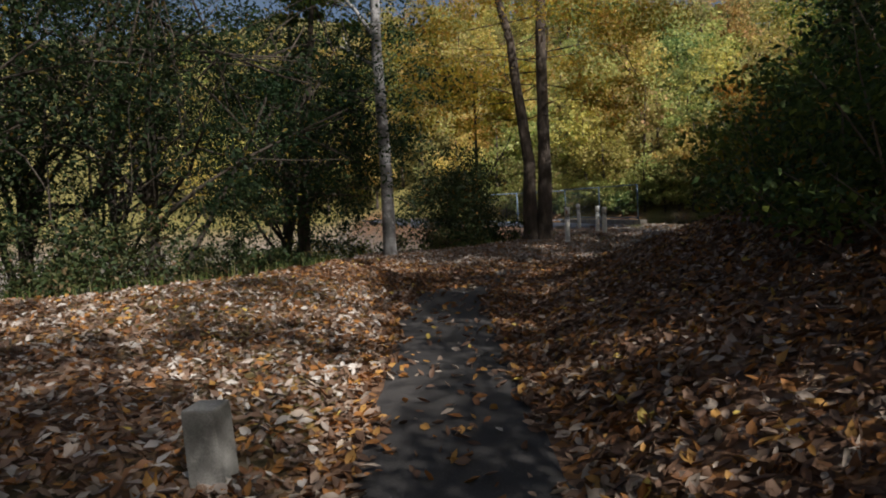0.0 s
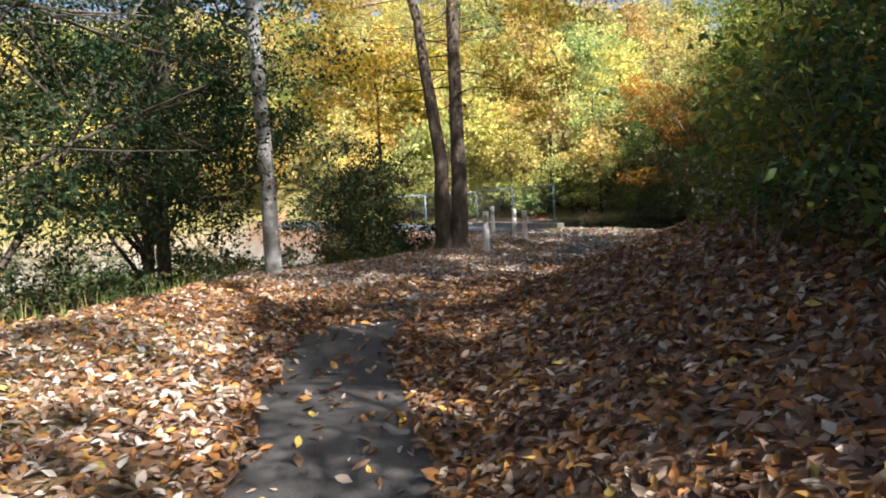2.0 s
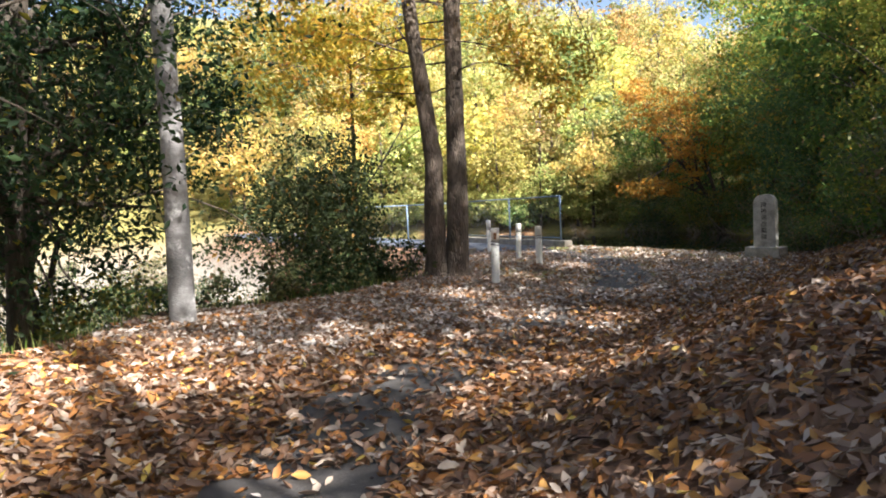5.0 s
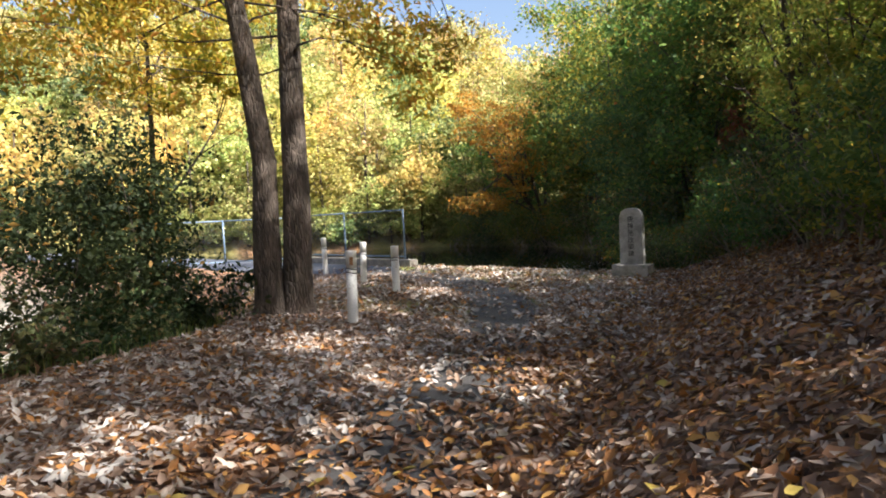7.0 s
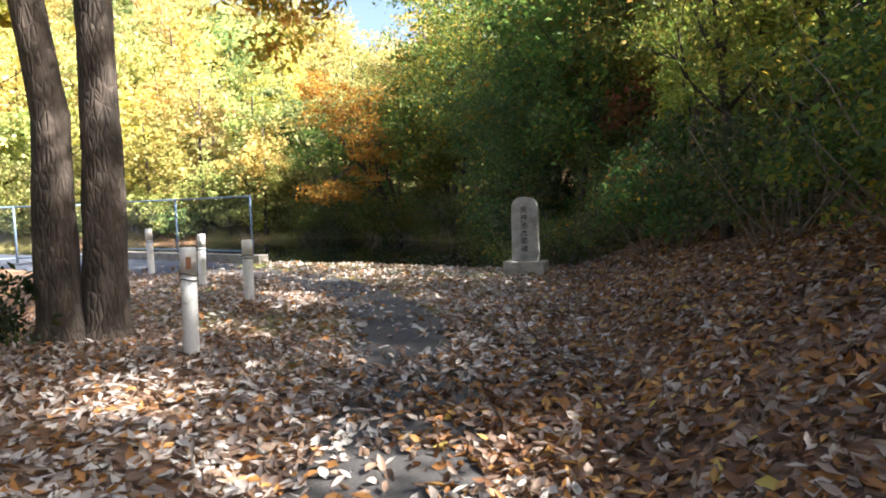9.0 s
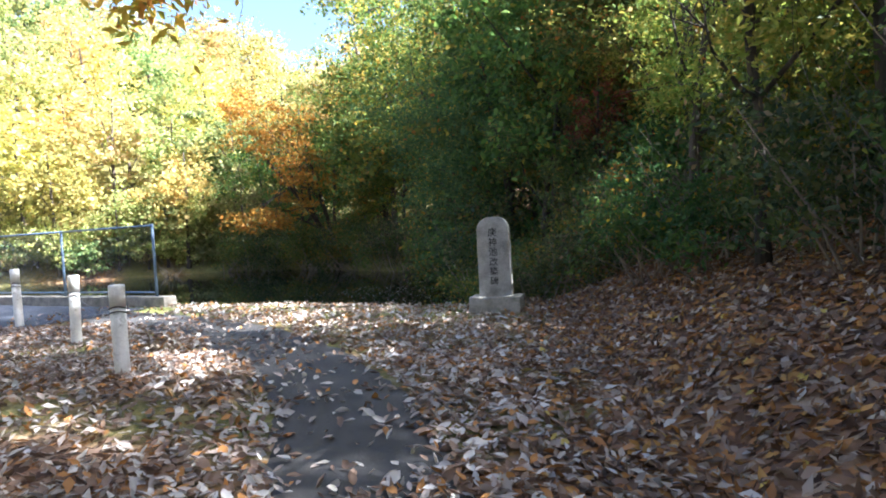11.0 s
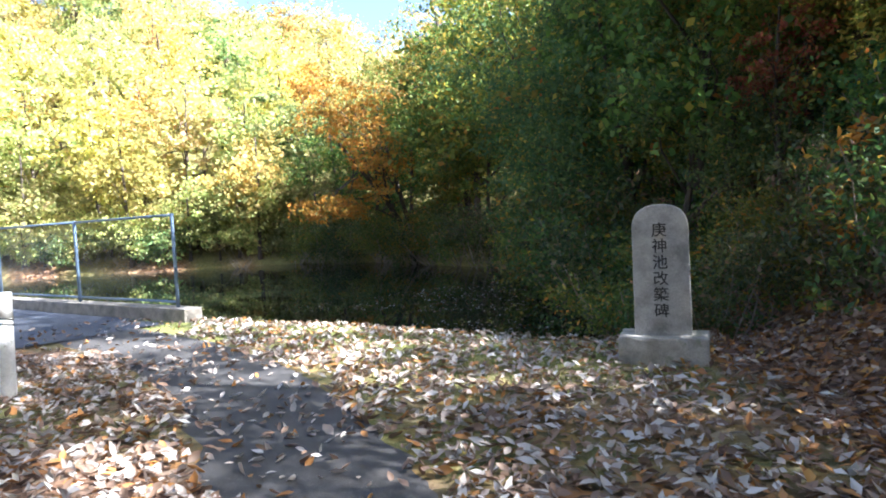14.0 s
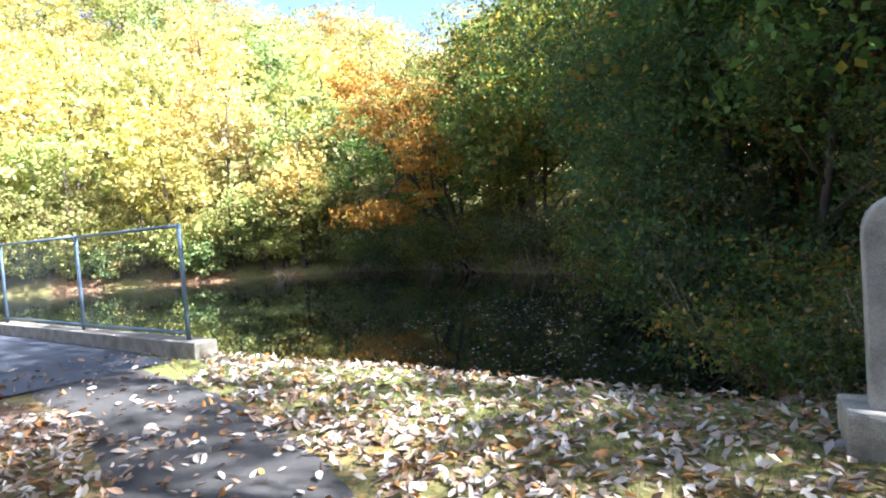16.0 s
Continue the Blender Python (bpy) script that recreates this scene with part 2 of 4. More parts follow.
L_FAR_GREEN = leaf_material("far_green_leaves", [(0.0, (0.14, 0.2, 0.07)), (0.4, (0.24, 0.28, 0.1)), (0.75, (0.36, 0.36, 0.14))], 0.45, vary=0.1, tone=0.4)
L_ORANGE = leaf_material("orange_leaves", [(0.0, (0.44, 0.19, 0.03)), (0.3, (0.5, 0.26, 0.04)), (0.6, (0.4, 0.25, 0.045)), (0.86, (0.22, 0.19, 0.05))], 0.52, vary=0.02)
L_RED = leaf_material("red_leaves", [(0.0, (0.25, 0.08, 0.045)), (0.5, (0.3, 0.12, 0.05)), (0.8, (0.22, 0.14, 0.05))], 0.4, vary=0.04)
L_BRUSH = leaf_material("undergrowth_leaves", [(0.0, (0.0405, 0.0675, 0.027)), (0.35, (0.0675, 0.101, 0.0338)), (0.65, (0.115, 0.128, 0.0473)), (0.9, (0.23, 0.162, 0.081))], 0.4)
L_LITTER = leaf_material("fallen_leaf", [(0.0, (0.13, 0.075, 0.048)), (0.16, (0.2, 0.125, 0.085)), (0.34, (0.32, 0.235, 0.18)), (0.5, (0.46, 0.38, 0.31)), (0.6, (0.2, 0.095, 0.045)), (0.76, (0.34, 0.15, 0.045)), (0.9, (0.46, 0.25, 0.07)), (0.985, (0.56, 0.42, 0.1))], 0.15, 0.6, 0.0)
L_PALE = leaf_material("pale_fallen_leaf", [(0.0, (0.2, 0.13, 0.09)), (0.2, (0.4, 0.335, 0.29)), (0.45, (0.56, 0.52, 0.48)), (0.7, (0.27, 0.18, 0.125)), (0.88, (0.42, 0.2, 0.06))], 0.15, 0.5, 0.0)
L_GRASS = leaf_material("grass_blade", [(0.0, (0.1, 0.15, 0.03)), (0.4, (0.17, 0.2, 0.05)), (0.75, (0.33, 0.29, 0.12))], 0.35)
L_STRAW = leaf_material("dry_grass_blade", [(0.0, (0.2, 0.17, 0.11)), (0.5, (0.32, 0.28, 0.21)), (0.8, (0.13, 0.14, 0.05))], 0.3)


# ---------- mesh tools ----------
def mesh_from(name, verts, tris, mat, smooth=False):
    me = bpy.data.meshes.new(name)
    verts, tris = np.asarray(verts, np.float32), np.asarray(tris, np.int32)
    n = len(tris)
    me.vertices.add(len(verts))
    me.vertices.foreach_set("co", verts.ravel())
    me.loops.add(n * 3)
    me.loops.foreach_set("vertex_index", tris.ravel())
    me.polygons.add(n)
    me.polygons.foreach_set("loop_start", np.arange(0, n * 3, 3, dtype=np.int32))
    if smooth:
        me.polygons.foreach_set("use_smooth", np.ones(n, bool))
    me.materials.append(mat)
    me.update(calc_edges=True)
    return me


def part(name, data, mat, parent, label=""):
    """Links a bmesh or a mesh as one object under a thing or a part (or at top level)."""
    if isinstance(data, bmesh.types.BMesh):
        me = bpy.data.meshes.new(name)
        data.to_mesh(me)
        data.free()
        me.materials.append(mat)
    else:
        me = data
    ob = new(name, me)
    if parent is not None:
        ob.parent = parent
    if label:
        tagged(ob, label)
    return ob


def thing(name, label, category, group="", at=None):
    return_ob = new(name)
    return_ob.empty_display_size = 0.2
    if at is not None:
        return_ob.matrix_basis = at
    return tagged(return_ob, label, category, group)


def join(chunks):
    vs, fs, k = [], [], 0
    for v, f in chunks:
        vs.append(np.asarray(v, float))
        fs.append(np.asarray(f, int) + k)
        k += len(v)
    return np.concatenate(vs), np.concatenate(fs)


def tube(points, radii, sides=7, knob=0.0, rng=None):
    """A tapered tube along points, its ends closed."""
    pts = [Vector(p) for p in points]
    verts, tris = [], []
    side = Vector((1, 0, 0))
    for i, p in enumerate(pts):
        d = (pts[min(i + 1, len(pts) - 1)] - pts[max(i - 1, 0)]).normalized()
        a = d.cross(side)
        if a.length < 0.05:
            a = d.cross(Vector((0, 1, 0)))
        a.normalize()
        b = d.cross(a)
        for k in range(sides):
            t = 2 * math.pi * k / sides
            r = radii[i] * (1 + (knob * rng.uniform(-1, 1) if rng else 0))
            verts.append(p + (a * math.cos(t) + b * math.sin(t)) * r)
    for i in range(len(pts) - 1):
        for k in range(sides):
            q, w = i * sides + k, i * sides + (k + 1) % sides
            tris += [(q, w, q + sides), (w, w + sides, q + sides)]
    for c, ring in ((0, 0), (1, (len(pts) - 1) * sides)):
        verts.append(pts[-1] if c else pts[0])
        m = len(verts) - 1
        for k in range(sides):
            e = (ring + k, ring + (k + 1) % sides)
            tris.append((e[0], e[1], m) if c else (e[1], e[0], m))
    return np.array([tuple(v) for v in verts]), np.array(tris)


def box(bm, m, sx, sy, sz, bevel=0.0):
    r = bmesh.ops.create_cube(bm, size=1, matrix=m @ Matrix.Diagonal((sx, sy, sz, 1)))
    if bevel:
        es = list({e for v in r["verts"] for e in v.link_edges})
        bmesh.ops.bevel(bm, geom=es, offset=bevel, segments=2, profile=0.6, affect="EDGES")
    return r["verts"]


LEAF2 = (np.array([(0, 0, 0), (0.5, 0.45, 0.1), (0, 1, -0.06), (-0.5, 0.45, 0.1)]), np.array([(0, 1, 2), (0, 2, 3)]))
LEAF4 = (np.array([(0, 0, 0), (0.5, 0.42, 0.12), (0, 0.5, 0), (-0.5, 0.42, 0.12), (0, 1, 0.1)]), np.array([(0, 1, 2), (2, 1, 4), (0, 2, 3), (2, 4, 3)]))
LEAF8 = (np.array([(0, 0, 0.04), (0.42, 0.3, 0.14), (0, 0.3, 0.0), (-0.42, 0.3, 0.1), (0.46, 0.62, 0.16), (0, 0.64, 0.03), (-0.46, 0.62, 0.2), (0, 1, 0.16)]),
         np.array([(0, 1, 2), (0, 2, 3), (1, 4, 5), (1, 5, 2), (2, 5, 6), (2, 6, 3), (4, 7, 5), (5, 7, 6)]))


def leaves(template, at, up, length, width, rng):
    """One leaf at each place: up is its normal, its heading is by chance."""
    tv, tf = template
    n = len(at)
    up = up / np.linalg.norm(up, axis=1, keepdims=True)
    t = rng.normal(size=(n, 3))
    y = t - up * (t * up).sum(1, keepdims=True)
    y /= np.linalg.norm(y, axis=1, keepdims=True)
    x = np.cross(y, up)
    L, W = length[:, None, None], (length * width)[:, None, None]
    v = at[:, None, :] + x[:, None, :] * tv[None, :, 0:1] * W + y[:, None, :] * (tv[None, :, 1:2] - 0.5) * L + up[:, None, :] * tv[None, :, 2:3] * L
    f = tf[None] + (np.arange(n) * len(tv))[:, None, None]
    return v.reshape(-1, 3), f.reshape(-1, 3)


# ---------- the lie of the land ----------
FOOT = [(0.9, -40), (0.9, -8), (0.75, 3), (1.0, 5.2), (1.8, 8.5), (2.95, 11.6), (4.3, 13.4), (6.1, 15.6), (8.4, 17.9), (10.2, 19.5), (12.0, 21.3), (13.2, 22.6), (16.5, 26.6),
        (26.5, 37), (27, 46), (27, 52.5), (24.2, 58.5), (20, 61), (16, 64), (11, 68), (5, 73), (-20, 84), (-60, 80)]
RIDGE = [(-60, -8), (-14, 7.4), (-6, 9.4), (-4.3, 10.3), (-3.0, 11.3), (-2.5, 13.6), (-1.8, 16.9), (0.0, 17.7), (1.5, 19.2), (2.5, 20.9), (3.4, 22.4), (4.4, 25), (4.6, 29), (3.6, 34), (2.6, 40), (-1, 54), (-10, 80)]
POND = [(9.9, 30.1), (11.2, 27.1), (11.9, 25.2), (12.5, 23.7), (13.4, 23.0), (16.5, 26.6), (26.5, 37), (27, 46), (27, 52.5), (24.2, 58.5), (20, 61), (16, 64), (11, 68), (5, 73), (-1, 72), (3, 52), (7.8, 36.9)]
LINE = [(0.1, -40), (0.1, 0), (0.0, 5), (-0.02, 10), (0.75, 12.6), (2.0, 14.1), (3.5, 15.6), (5.0, 17.4), (6.4, 19.5), (7.35, 21.8), (7.9, 24.3), (7.95, 27), (7.5, 30), (6.4, 34), (4.6, 40), (1, 54), (-8, 80)]
WATER = -1.0


def distance(line, x, y, closed=False):
    best = np.full(np.shape(x), 1e9)
    pts = line + line[:1] if closed else line
    for (ax, ay), (bx, by) in zip(pts, pts[1:]):
        dx, dy = bx - ax, by - ay
        t = np.clip(((x - ax) * dx + (y - ay) * dy) / (dx * dx + dy * dy), 0, 1)
        best = np.minimum(best, np.hypot(x - ax - t * dx, y - ay - t * dy))
    return best


def inside(poly, x, y):
    c = np.zeros(np.shape(x), bool)
    for (ax, ay), (bx, by) in zip(poly, poly[1:] + poly[:1]):
        if ay == by:
            continue
        c ^= ((ay > y) != (by > y)) & (x < (bx - ax) * (y - ay) / (by - ay) + ax)
    return c


OPEN_AREA = FOOT + [(-400, 80), (-400, -40)]
VALLEY = RIDGE + [(-400, 80), (-400, -8)]


def wave(x, y, s, k=0.0):
    return (np.sin(x * s + 1.3 + k) * np.cos(y * s * 0.83 + 2.1 * k) + 0.6 * np.sin(x * s * 2.3 + y * s * 1.7 + k) + 0.35 * np.sin(x * s * 4.1 - y * s * 3.7 + 2 * k)) / 1.95


def hill(x, y):
    """Metres up the slope side of the foot line; negative on the open side."""
    d = distance(FOOT, x, y)
    return np.where(inside(OPEN_AREA, x, y), -d, d)


def height(x, y):
    x, y = np.asarray(x, float), np.asarray(y, float)
    h = hill(x, y)
    up = np.clip(h, 0, None)
    off = np.interp(y, [3, 6, 9, 12, 14, 17, 20], [0.1, 0.3, 0.7, 1.1, 0.8, 0.1, -0.1])
    z = np.where(y < 24, 0.37 * np.clip(h + off, 0, 3.4), 0.5 * np.clip(h, 0, 3.2))
    far = np.clip((np.hypot(x - 5, y - 18) - 30) / 20, 0, 1)
    shape = np.interp(np.degrees(np.arctan2(x - 5, y - 18)), [-40, 0, 10, 20, 30, 36, 60], [1.2, 1.2, 1.14, 0.97, 0.78, 0.62, 0.7])
    z = z + (1 - far + far * shape) * np.interp(y, [25, 60], [0.42, 0.52]) * np.clip(up - 2.6, 0, 120) * (1 - 0.0022 * np.clip(up - 2.6, 0, 120))
    dp, dr = distance(LINE, x, y), distance(RIDGE, x, y)
    vale = inside(VALLEY, x, y)
    top = np.interp(y, [-8, 12, 16.5, 21, 25], [0.46, 0.43, 0.27, 0.16, 0.0])
    s = np.clip((dp - 0.65) / (dp - 0.65 + dr + 1e-6), 0, 1)
    left = (h < 0) & inside([(0.1, -60), *LINE[1:], (-400, 80), (-400, -60)], x, y)
    z = z + np.where(left, np.where(vale, top - 0.75 * np.clip(dr, 0, 4.2) * np.clip(dr / 0.6, 0.3, 1), top * s), 0)
    dpond = distance(POND, x, y, True)
    wet = inside(POND, x, y)
    z = np.where(wet, WATER - np.clip(0.7 * dpond, 0, 1.6), np.minimum(z, WATER + np.where(h > 0, np.where(y > 48, 0.25 * dpond + 0.045 * dpond ** 2, 0.65 * dpond), 1.15 * dpond)))
    z = z + 0.13 * np.exp(-((x - 4.9) ** 2 + (y - 21.6) ** 2) / 1.9)
    rough = 0.035 * wave(x, y, 1.1) + 0.02 * wave(x, y, 3.1, 1.0)
    z = z + rough * np.clip((dp - 0.5) / 1.2, 0, 1)
    big = np.clip(up - 20, 0, 40) / 40
    return z + big * 5 * wave(x, y, 0.05, 2.0)


def normal(x, y, e=0.1):
    gx = (height(x + e, y) - height(x - e, y)) / (2 * e)
    gy = (height(x, y + e) - height(x, y - e)) / (2 * e)
    n = np.stack([-gx, -gy, np.ones_like(gx)], -1)
    return n / np.linalg.norm(n, axis=-1, keepdims=True)


def hz(x, y):
    return float(height(np.array([x]), np.array([y]))[0])


def axis_steps(lo, hi, fine, far_lo, far_hi, grow=1.16):
    mid = list(np.arange(lo, hi + 1e-6, fine))
    a, s = [], fine
    v = lo
    while v > far_lo:
        s *= grow
        v -= s
        a.append(v)
    b, s, v = [], fine, hi
    while v < far_hi:
        s *= grow
        v += s
        b.append(v)
    return np.array(a[::-1] + mid + b)


def grid_tris(nx, ny):
    i, j = np.meshgrid(np.arange(nx - 1), np.arange(ny - 1), indexing="ij")
    q = (i * ny + j).ravel()
    return np.concatenate([np.stack([q, q + ny, q + ny + 1], 1), np.stack([q, q + ny + 1, q + 1], 1)])


gxs = axis_steps(-8, 16, 0.2, -420, 420)
gys = axis_steps(-2, 32, 0.2, -300, 480)
GX, GY = np.meshgrid(gxs, gys, indexing="ij")
GXf, GYf = GX.ravel(), GY.ravel()
on_path = distance(LINE, GXf, GYf) < 0.5
GZ = height(GXf, GYf) - np.where(on_path, 0.04, 0)
gme = mesh_from("ground", np.stack([GXf, GYf, GZ], 1), grid_tris(len(gxs), len(gys)), M_GROUND, True)
shore = distance(POND[:5], GXf, GYf)
moss_v = np.clip((4.2 - shore) / 2.2, 0, 1) * (hill(GXf, GYf) < -0.6) * (GXf > 7.5)
lawn = np.clip(0.5 + 0.9 * wave(GXf, GYf, 0.8, 3.0), 0, 1) * (GXf < -0.9) * (GYf < 11) * 0.55
flat_moss = np.clip(0.35 + 0.9 * wave(GXf, GYf, 1.3, 5.0), 0, 0.8) * (GYf > 17.5) * (GYf < 31) * (GXf > 4) * (hill(GXf, GYf) < -0.3)
moss_v = np.clip(np.maximum(np.maximum(np.maximum(moss_v, flat_moss), lawn), 0.75 * (GYf > 42) * (hill(GXf, GYf) > -3)), 0, 1)
dry_v = (inside(VALLEY, GXf, GYf) * np.clip((distance(RIDGE, GXf, GYf) - 1.5) / 1.5, 0, 1))
far_bank = np.clip((1.9 - distance(POND[8:13], GXf, GYf)) / 0.8, 0, 1) * (GXf < 23)
moss_v = moss_v * (1 - far_bank)
for key, vals in (("moss", moss_v), ("dry", dry_v)):
    gme.attributes.new(key, "FLOAT", "POINT").data.foreach_set("value", vals.astype(np.float32))
ground = tagged(new("ground", gme), "ground thick with brown fallen leaves, moss and dry grass", "ground", kind="structure")

# pond
bm = bmesh.new()
wv = [bm.verts.new((x, y, WATER)) for x, y in [(8, 22), (30, 22), (30, 60), (20, 66), (4, 76), (-3, 74), (-1, 56), (6.2, 36), (9.3, 30.3), (10, 26)]]
bm.faces.new(wv)
water = tagged(part("water", bm, M_WATER, None), "still dark pond water reflecting the wooded banks", "pond", kind="structure")


def strip(line, halves, lift, step=0.3, across=6, rag=0.06, seed=1):
    """A paved strip along a line, its edges a little ragged."""
    pts = [Vector((a, b)) for a, b in line]
    run, rows = [], []
    for (p, hp), (q, hq) in zip(zip(pts, halves), zip(pts[1:], halves[1:])):
        n = max(1, int((q - p).length / step))
        for i in range(n):
            run.append((p.lerp(q, i / n), hp + (hq - hp) * i / n))
    run.append((pts[-1], halves[-1]))
    rng = np.random.default_rng(seed)
    sm = [sum((run[min(max(i + k, 0), len(run) - 1)][0] for k in range(-3, 4)), Vector((0, 0))) / 7 for i in range(len(run))]
    verts = []
    for i, (_, half) in enumerate(run):
        d = (sm[min(i + 1, len(sm) - 1)] - sm[max(i - 1, 0)]).normalized()
        n = Vector((d.y, -d.x))
        a, b = half + rag * rng.uniform(-1, 1), half + rag * rng.uniform(-1, 1)
        for k in range(across + 1):
            p = sm[i] + n * (-a + (a + b) * k / across)
            edge = 0.03 if k in (0, across) else 0.0
            verts.append((p.x, p.y, hz(p.x, p.y) + lift - edge))
    return np.array(verts), grid_tris(len(run), across + 1)


pv, pf = strip(LINE[1:13], [0.64, 0.62, 0.64, 0.62, 0.6, 0.6, 0.62, 0.64, 0.68, 0.72, 0.74, 0.72], 0.018, seed=3)
path_ob = tagged(new("pavement", mesh_from("pavement", pv, pf, M_PATH, True)), "narrow dark asphalt footpath partly buried in leaves", "path", kind="structure")
rv, rf = strip([(7.45, 28.9), (6.9, 31), (5.6, 35.5), (3.9, 41), (0.2, 54), (-8, 79)], [1.35, 1.7, 1.8, 1.8, 1.8, 1.8], 0.026, 0.4, 8, 0.03, 5)
road_ob = tagged(new("road", mesh_from("road", rv, rf, M_ROAD, True)), "blue-grey asphalt lane along the top of the dam", "road", kind="structure")


# ---------- trees and bushes ----------
def crown_mesh(name, mat, blobs, count, size, width, rng, spread=0.42, up=0.6):
    """Leaves in clumps round the ends of twigs: blobs are (centre, radii, weight); gaps stay between the clumps."""
    total = sum(b[2] for b in blobs)
    ats, ups = [], []
    for c, r, w in blobs:
        n = int(count * w / total)
        k = max(4, int(9 * w))
        d = rng.normal(size=(k, 3))
        d /= np.linalg.norm(d, axis=1, keepdims=True)
        ends = np.asarray(c) + d * (rng.uniform(0.25, 1.0, (k, 1)) ** 0.6) * np.asarray(r)
        pick = rng.integers(0, k, n)
        sp = spread * rng.uniform(0.5, 1.25, k)
        off = rng.normal(size=(n, 3)) * np.asarray(r) * sp[pick][:, None] * np.array([0.62, 0.62, 0.36])
        ats.append(ends[pick] + off)
        ups.append(rng.normal(size=(n, 3)) * 0.75 + np.array([0, 0, up]))
    at, upv = np.concatenate(ats), np.concatenate(ups)
    v, f = leaves(LEAF2, at, upv, size * rng.uniform(0.6, 1.3, len(at)), rng.uniform(width * 0.8, width * 1.2, len(at)), rng)
    return mesh_from(name, v, f, mat)


def bent(a, b, rng, bend=0.12, n=5):
    a, b = Vector(a), Vector(b)
    L = (b - a).length
    o = Vector((rng.uniform(-1, 1), rng.uniform(-1, 1), rng.uniform(-0.3, 0.6))) * bend * L
    return [a.lerp(b, i / n) + o * math.sin(math.pi * i / n) + Vector((rng.uniform(-1, 1), rng.uniform(-1, 1), 0)) * 0.02 * L * (0 < i < n) for i in range(n + 1)]


def build_tree(label, stems, blobs, count, size, bark, leaf, seed, at, category="tree", group="", width=0.5, twigs=2, limb_from=0.45, up=0.6, spread=0.42, flare=1.35, far=False, thick=0.5, bend=0.12):
    """stems: (points, foot radius, tip radius). A limb with twigs runs to every blob of the crown."""
    rng = np.random.default_rng(seed)
    t = thing("tree", label, category, group, at)
    wood = []
    for pts, r0, r1 in stems:
        n = len(pts)
        fine, rad = [], []
        for i in range(n - 1):
            for k in range(4):
                s = (i + k / 4) / (n - 1)
                fine.append(Vector(pts[i]).lerp(Vector(pts[i + 1]), k / 4))
                rad.append((r0 + (r1 - r0) * s) * (1 + (flare - 1) * max(0, 1 - s * 9)))
        fine.append(Vector(pts[-1]))
        rad.append(r1)
        v, f = tube(fine, rad, 6 if far else 12, 0.05, rng)
        if far:
            wood.append((v, f))
        else:
            part("trunk", mesh_from("trunk", v, f, bark, True), bark, t)
    for c, r, w in blobs:
        pts, r0, r1 = stems[int(rng.integers(0, len(stems)))]
        s = rng.uniform(limb_from, 0.92)
        k = min(int(s * (len(pts) - 1)), len(pts) - 2)
        a = Vector(pts[k]).lerp(Vector(pts[k + 1]), s * (len(pts) - 1) - k)
        rl = max(0.014, (r0 + (r1 - r0) * s) * thick)
        main = bent(a, c, rng, bend)
        if far:
            if len(wood) > 7:
                continue
            wood.append(tube(main[::2] + main[-1:], [rl, rl * 0.7, rl * 0.4, rl * 0.15], 4))
            continue
        chunks = [tube(main, [rl * (1 - 0.8 * i / 5) for i in range(6)], 6)]
        for _ in range(twigs):
            j = int(rng.integers(2, 5))
            e = Vector(c) + Vector(rng.normal(size=3) * np.asarray(r) * 0.7)
            chunks.append(tube(bent(main[j], e, rng, 0.15, 4), [rl * 0.42, rl * 0.34, rl * 0.26, rl * 0.16, rl * 0.07], 4))
        v, f = join(chunks)
        part("limb", mesh_from("limb", v, f, bark, True), bark, t)
    if far:
        v, f = join(wood)
        part("trunk", mesh_from("trunk", v, f, bark, True), bark, t)
    part("crown", crown_mesh("crown", leaf, blobs, count, size, width, rng, spread, up), leaf, t)
    return t


def round_crown(rng, centre, rad, n, weight=1.0):
    """Blobs spread over an uneven crown."""
    out = []
    for _ in range(n):
        d = Vector(rng.normal(size=3)).normalized()
        p = Vector(centre) + Vector((d.x * rad[0], d.y * rad[1], d.z * rad[2])) * rng.uniform(0.35, 0.85)
        q = rng.uniform(0.3, 0.5)
        out.append((tuple(p), (rad[0] * q, rad[1] * q, rad[2] * q * 0.85), weight * rng.uniform(0.6, 1.3)))
    return out


def simple_tree(label, high, rad, count, size, bark, leaf, seed, at, lean=(0, 0), n=9, low=0.35, trunk=0.16, **more):
    rng = np.random.default_rng(seed + 500)
    lx, ly = lean
    stem = [(0, 0, -0.3), (lx * 0.2 + rng.uniform(-.1, .1), ly * 0.2, high * 0.3), (lx * 0.55, ly * 0.55 + rng.uniform(-.15, .15), high * 0.6), (lx, ly, high * 0.9)]
    mid = high * (low + 1) / 2
    blobs = round_crown(rng, (lx * 0.8, ly * 0.8, mid), (rad, rad, high * (1 - low) / 2), n)
    return build_tree(label, [(stem, trunk, trunk * 0.3)], blobs, count, size, bark, leaf, seed, at, **more)


def on_ground(x, y, turn=0.0, sink=0.05):
    return pose(x, y, hz(x, y) - sink, 0, 0, turn)


# slim pale trunk on the rim
rim = build_tree("tall straight tree with smooth pale grey trunk", [([(0, 0, -0.4), (0.02, 0, 2.5), (-0.03, 0.05, 5.0), (0.05, 0.1, 9.5)], 0.165, 0.11)],
                 [((-1.5, 0.5, 7.2), (1.6, 1.4, 1.0), 1), ((1.0, 0.8, 8.0), (1.5, 1.5, 1.0), 1), ((0, -0.5, 9.2), (1.6, 1.6, 1.2), 1.3), ((-1.8, 1.6, 6.0), (1.2, 1.2, 0.7), 0.6)],
                 6500, 0.15, M_PALE, L_OLIVE, 11, on_ground(-1.32, 16.35, 0, 0.05), limb_from=0.62, flare=1.15)

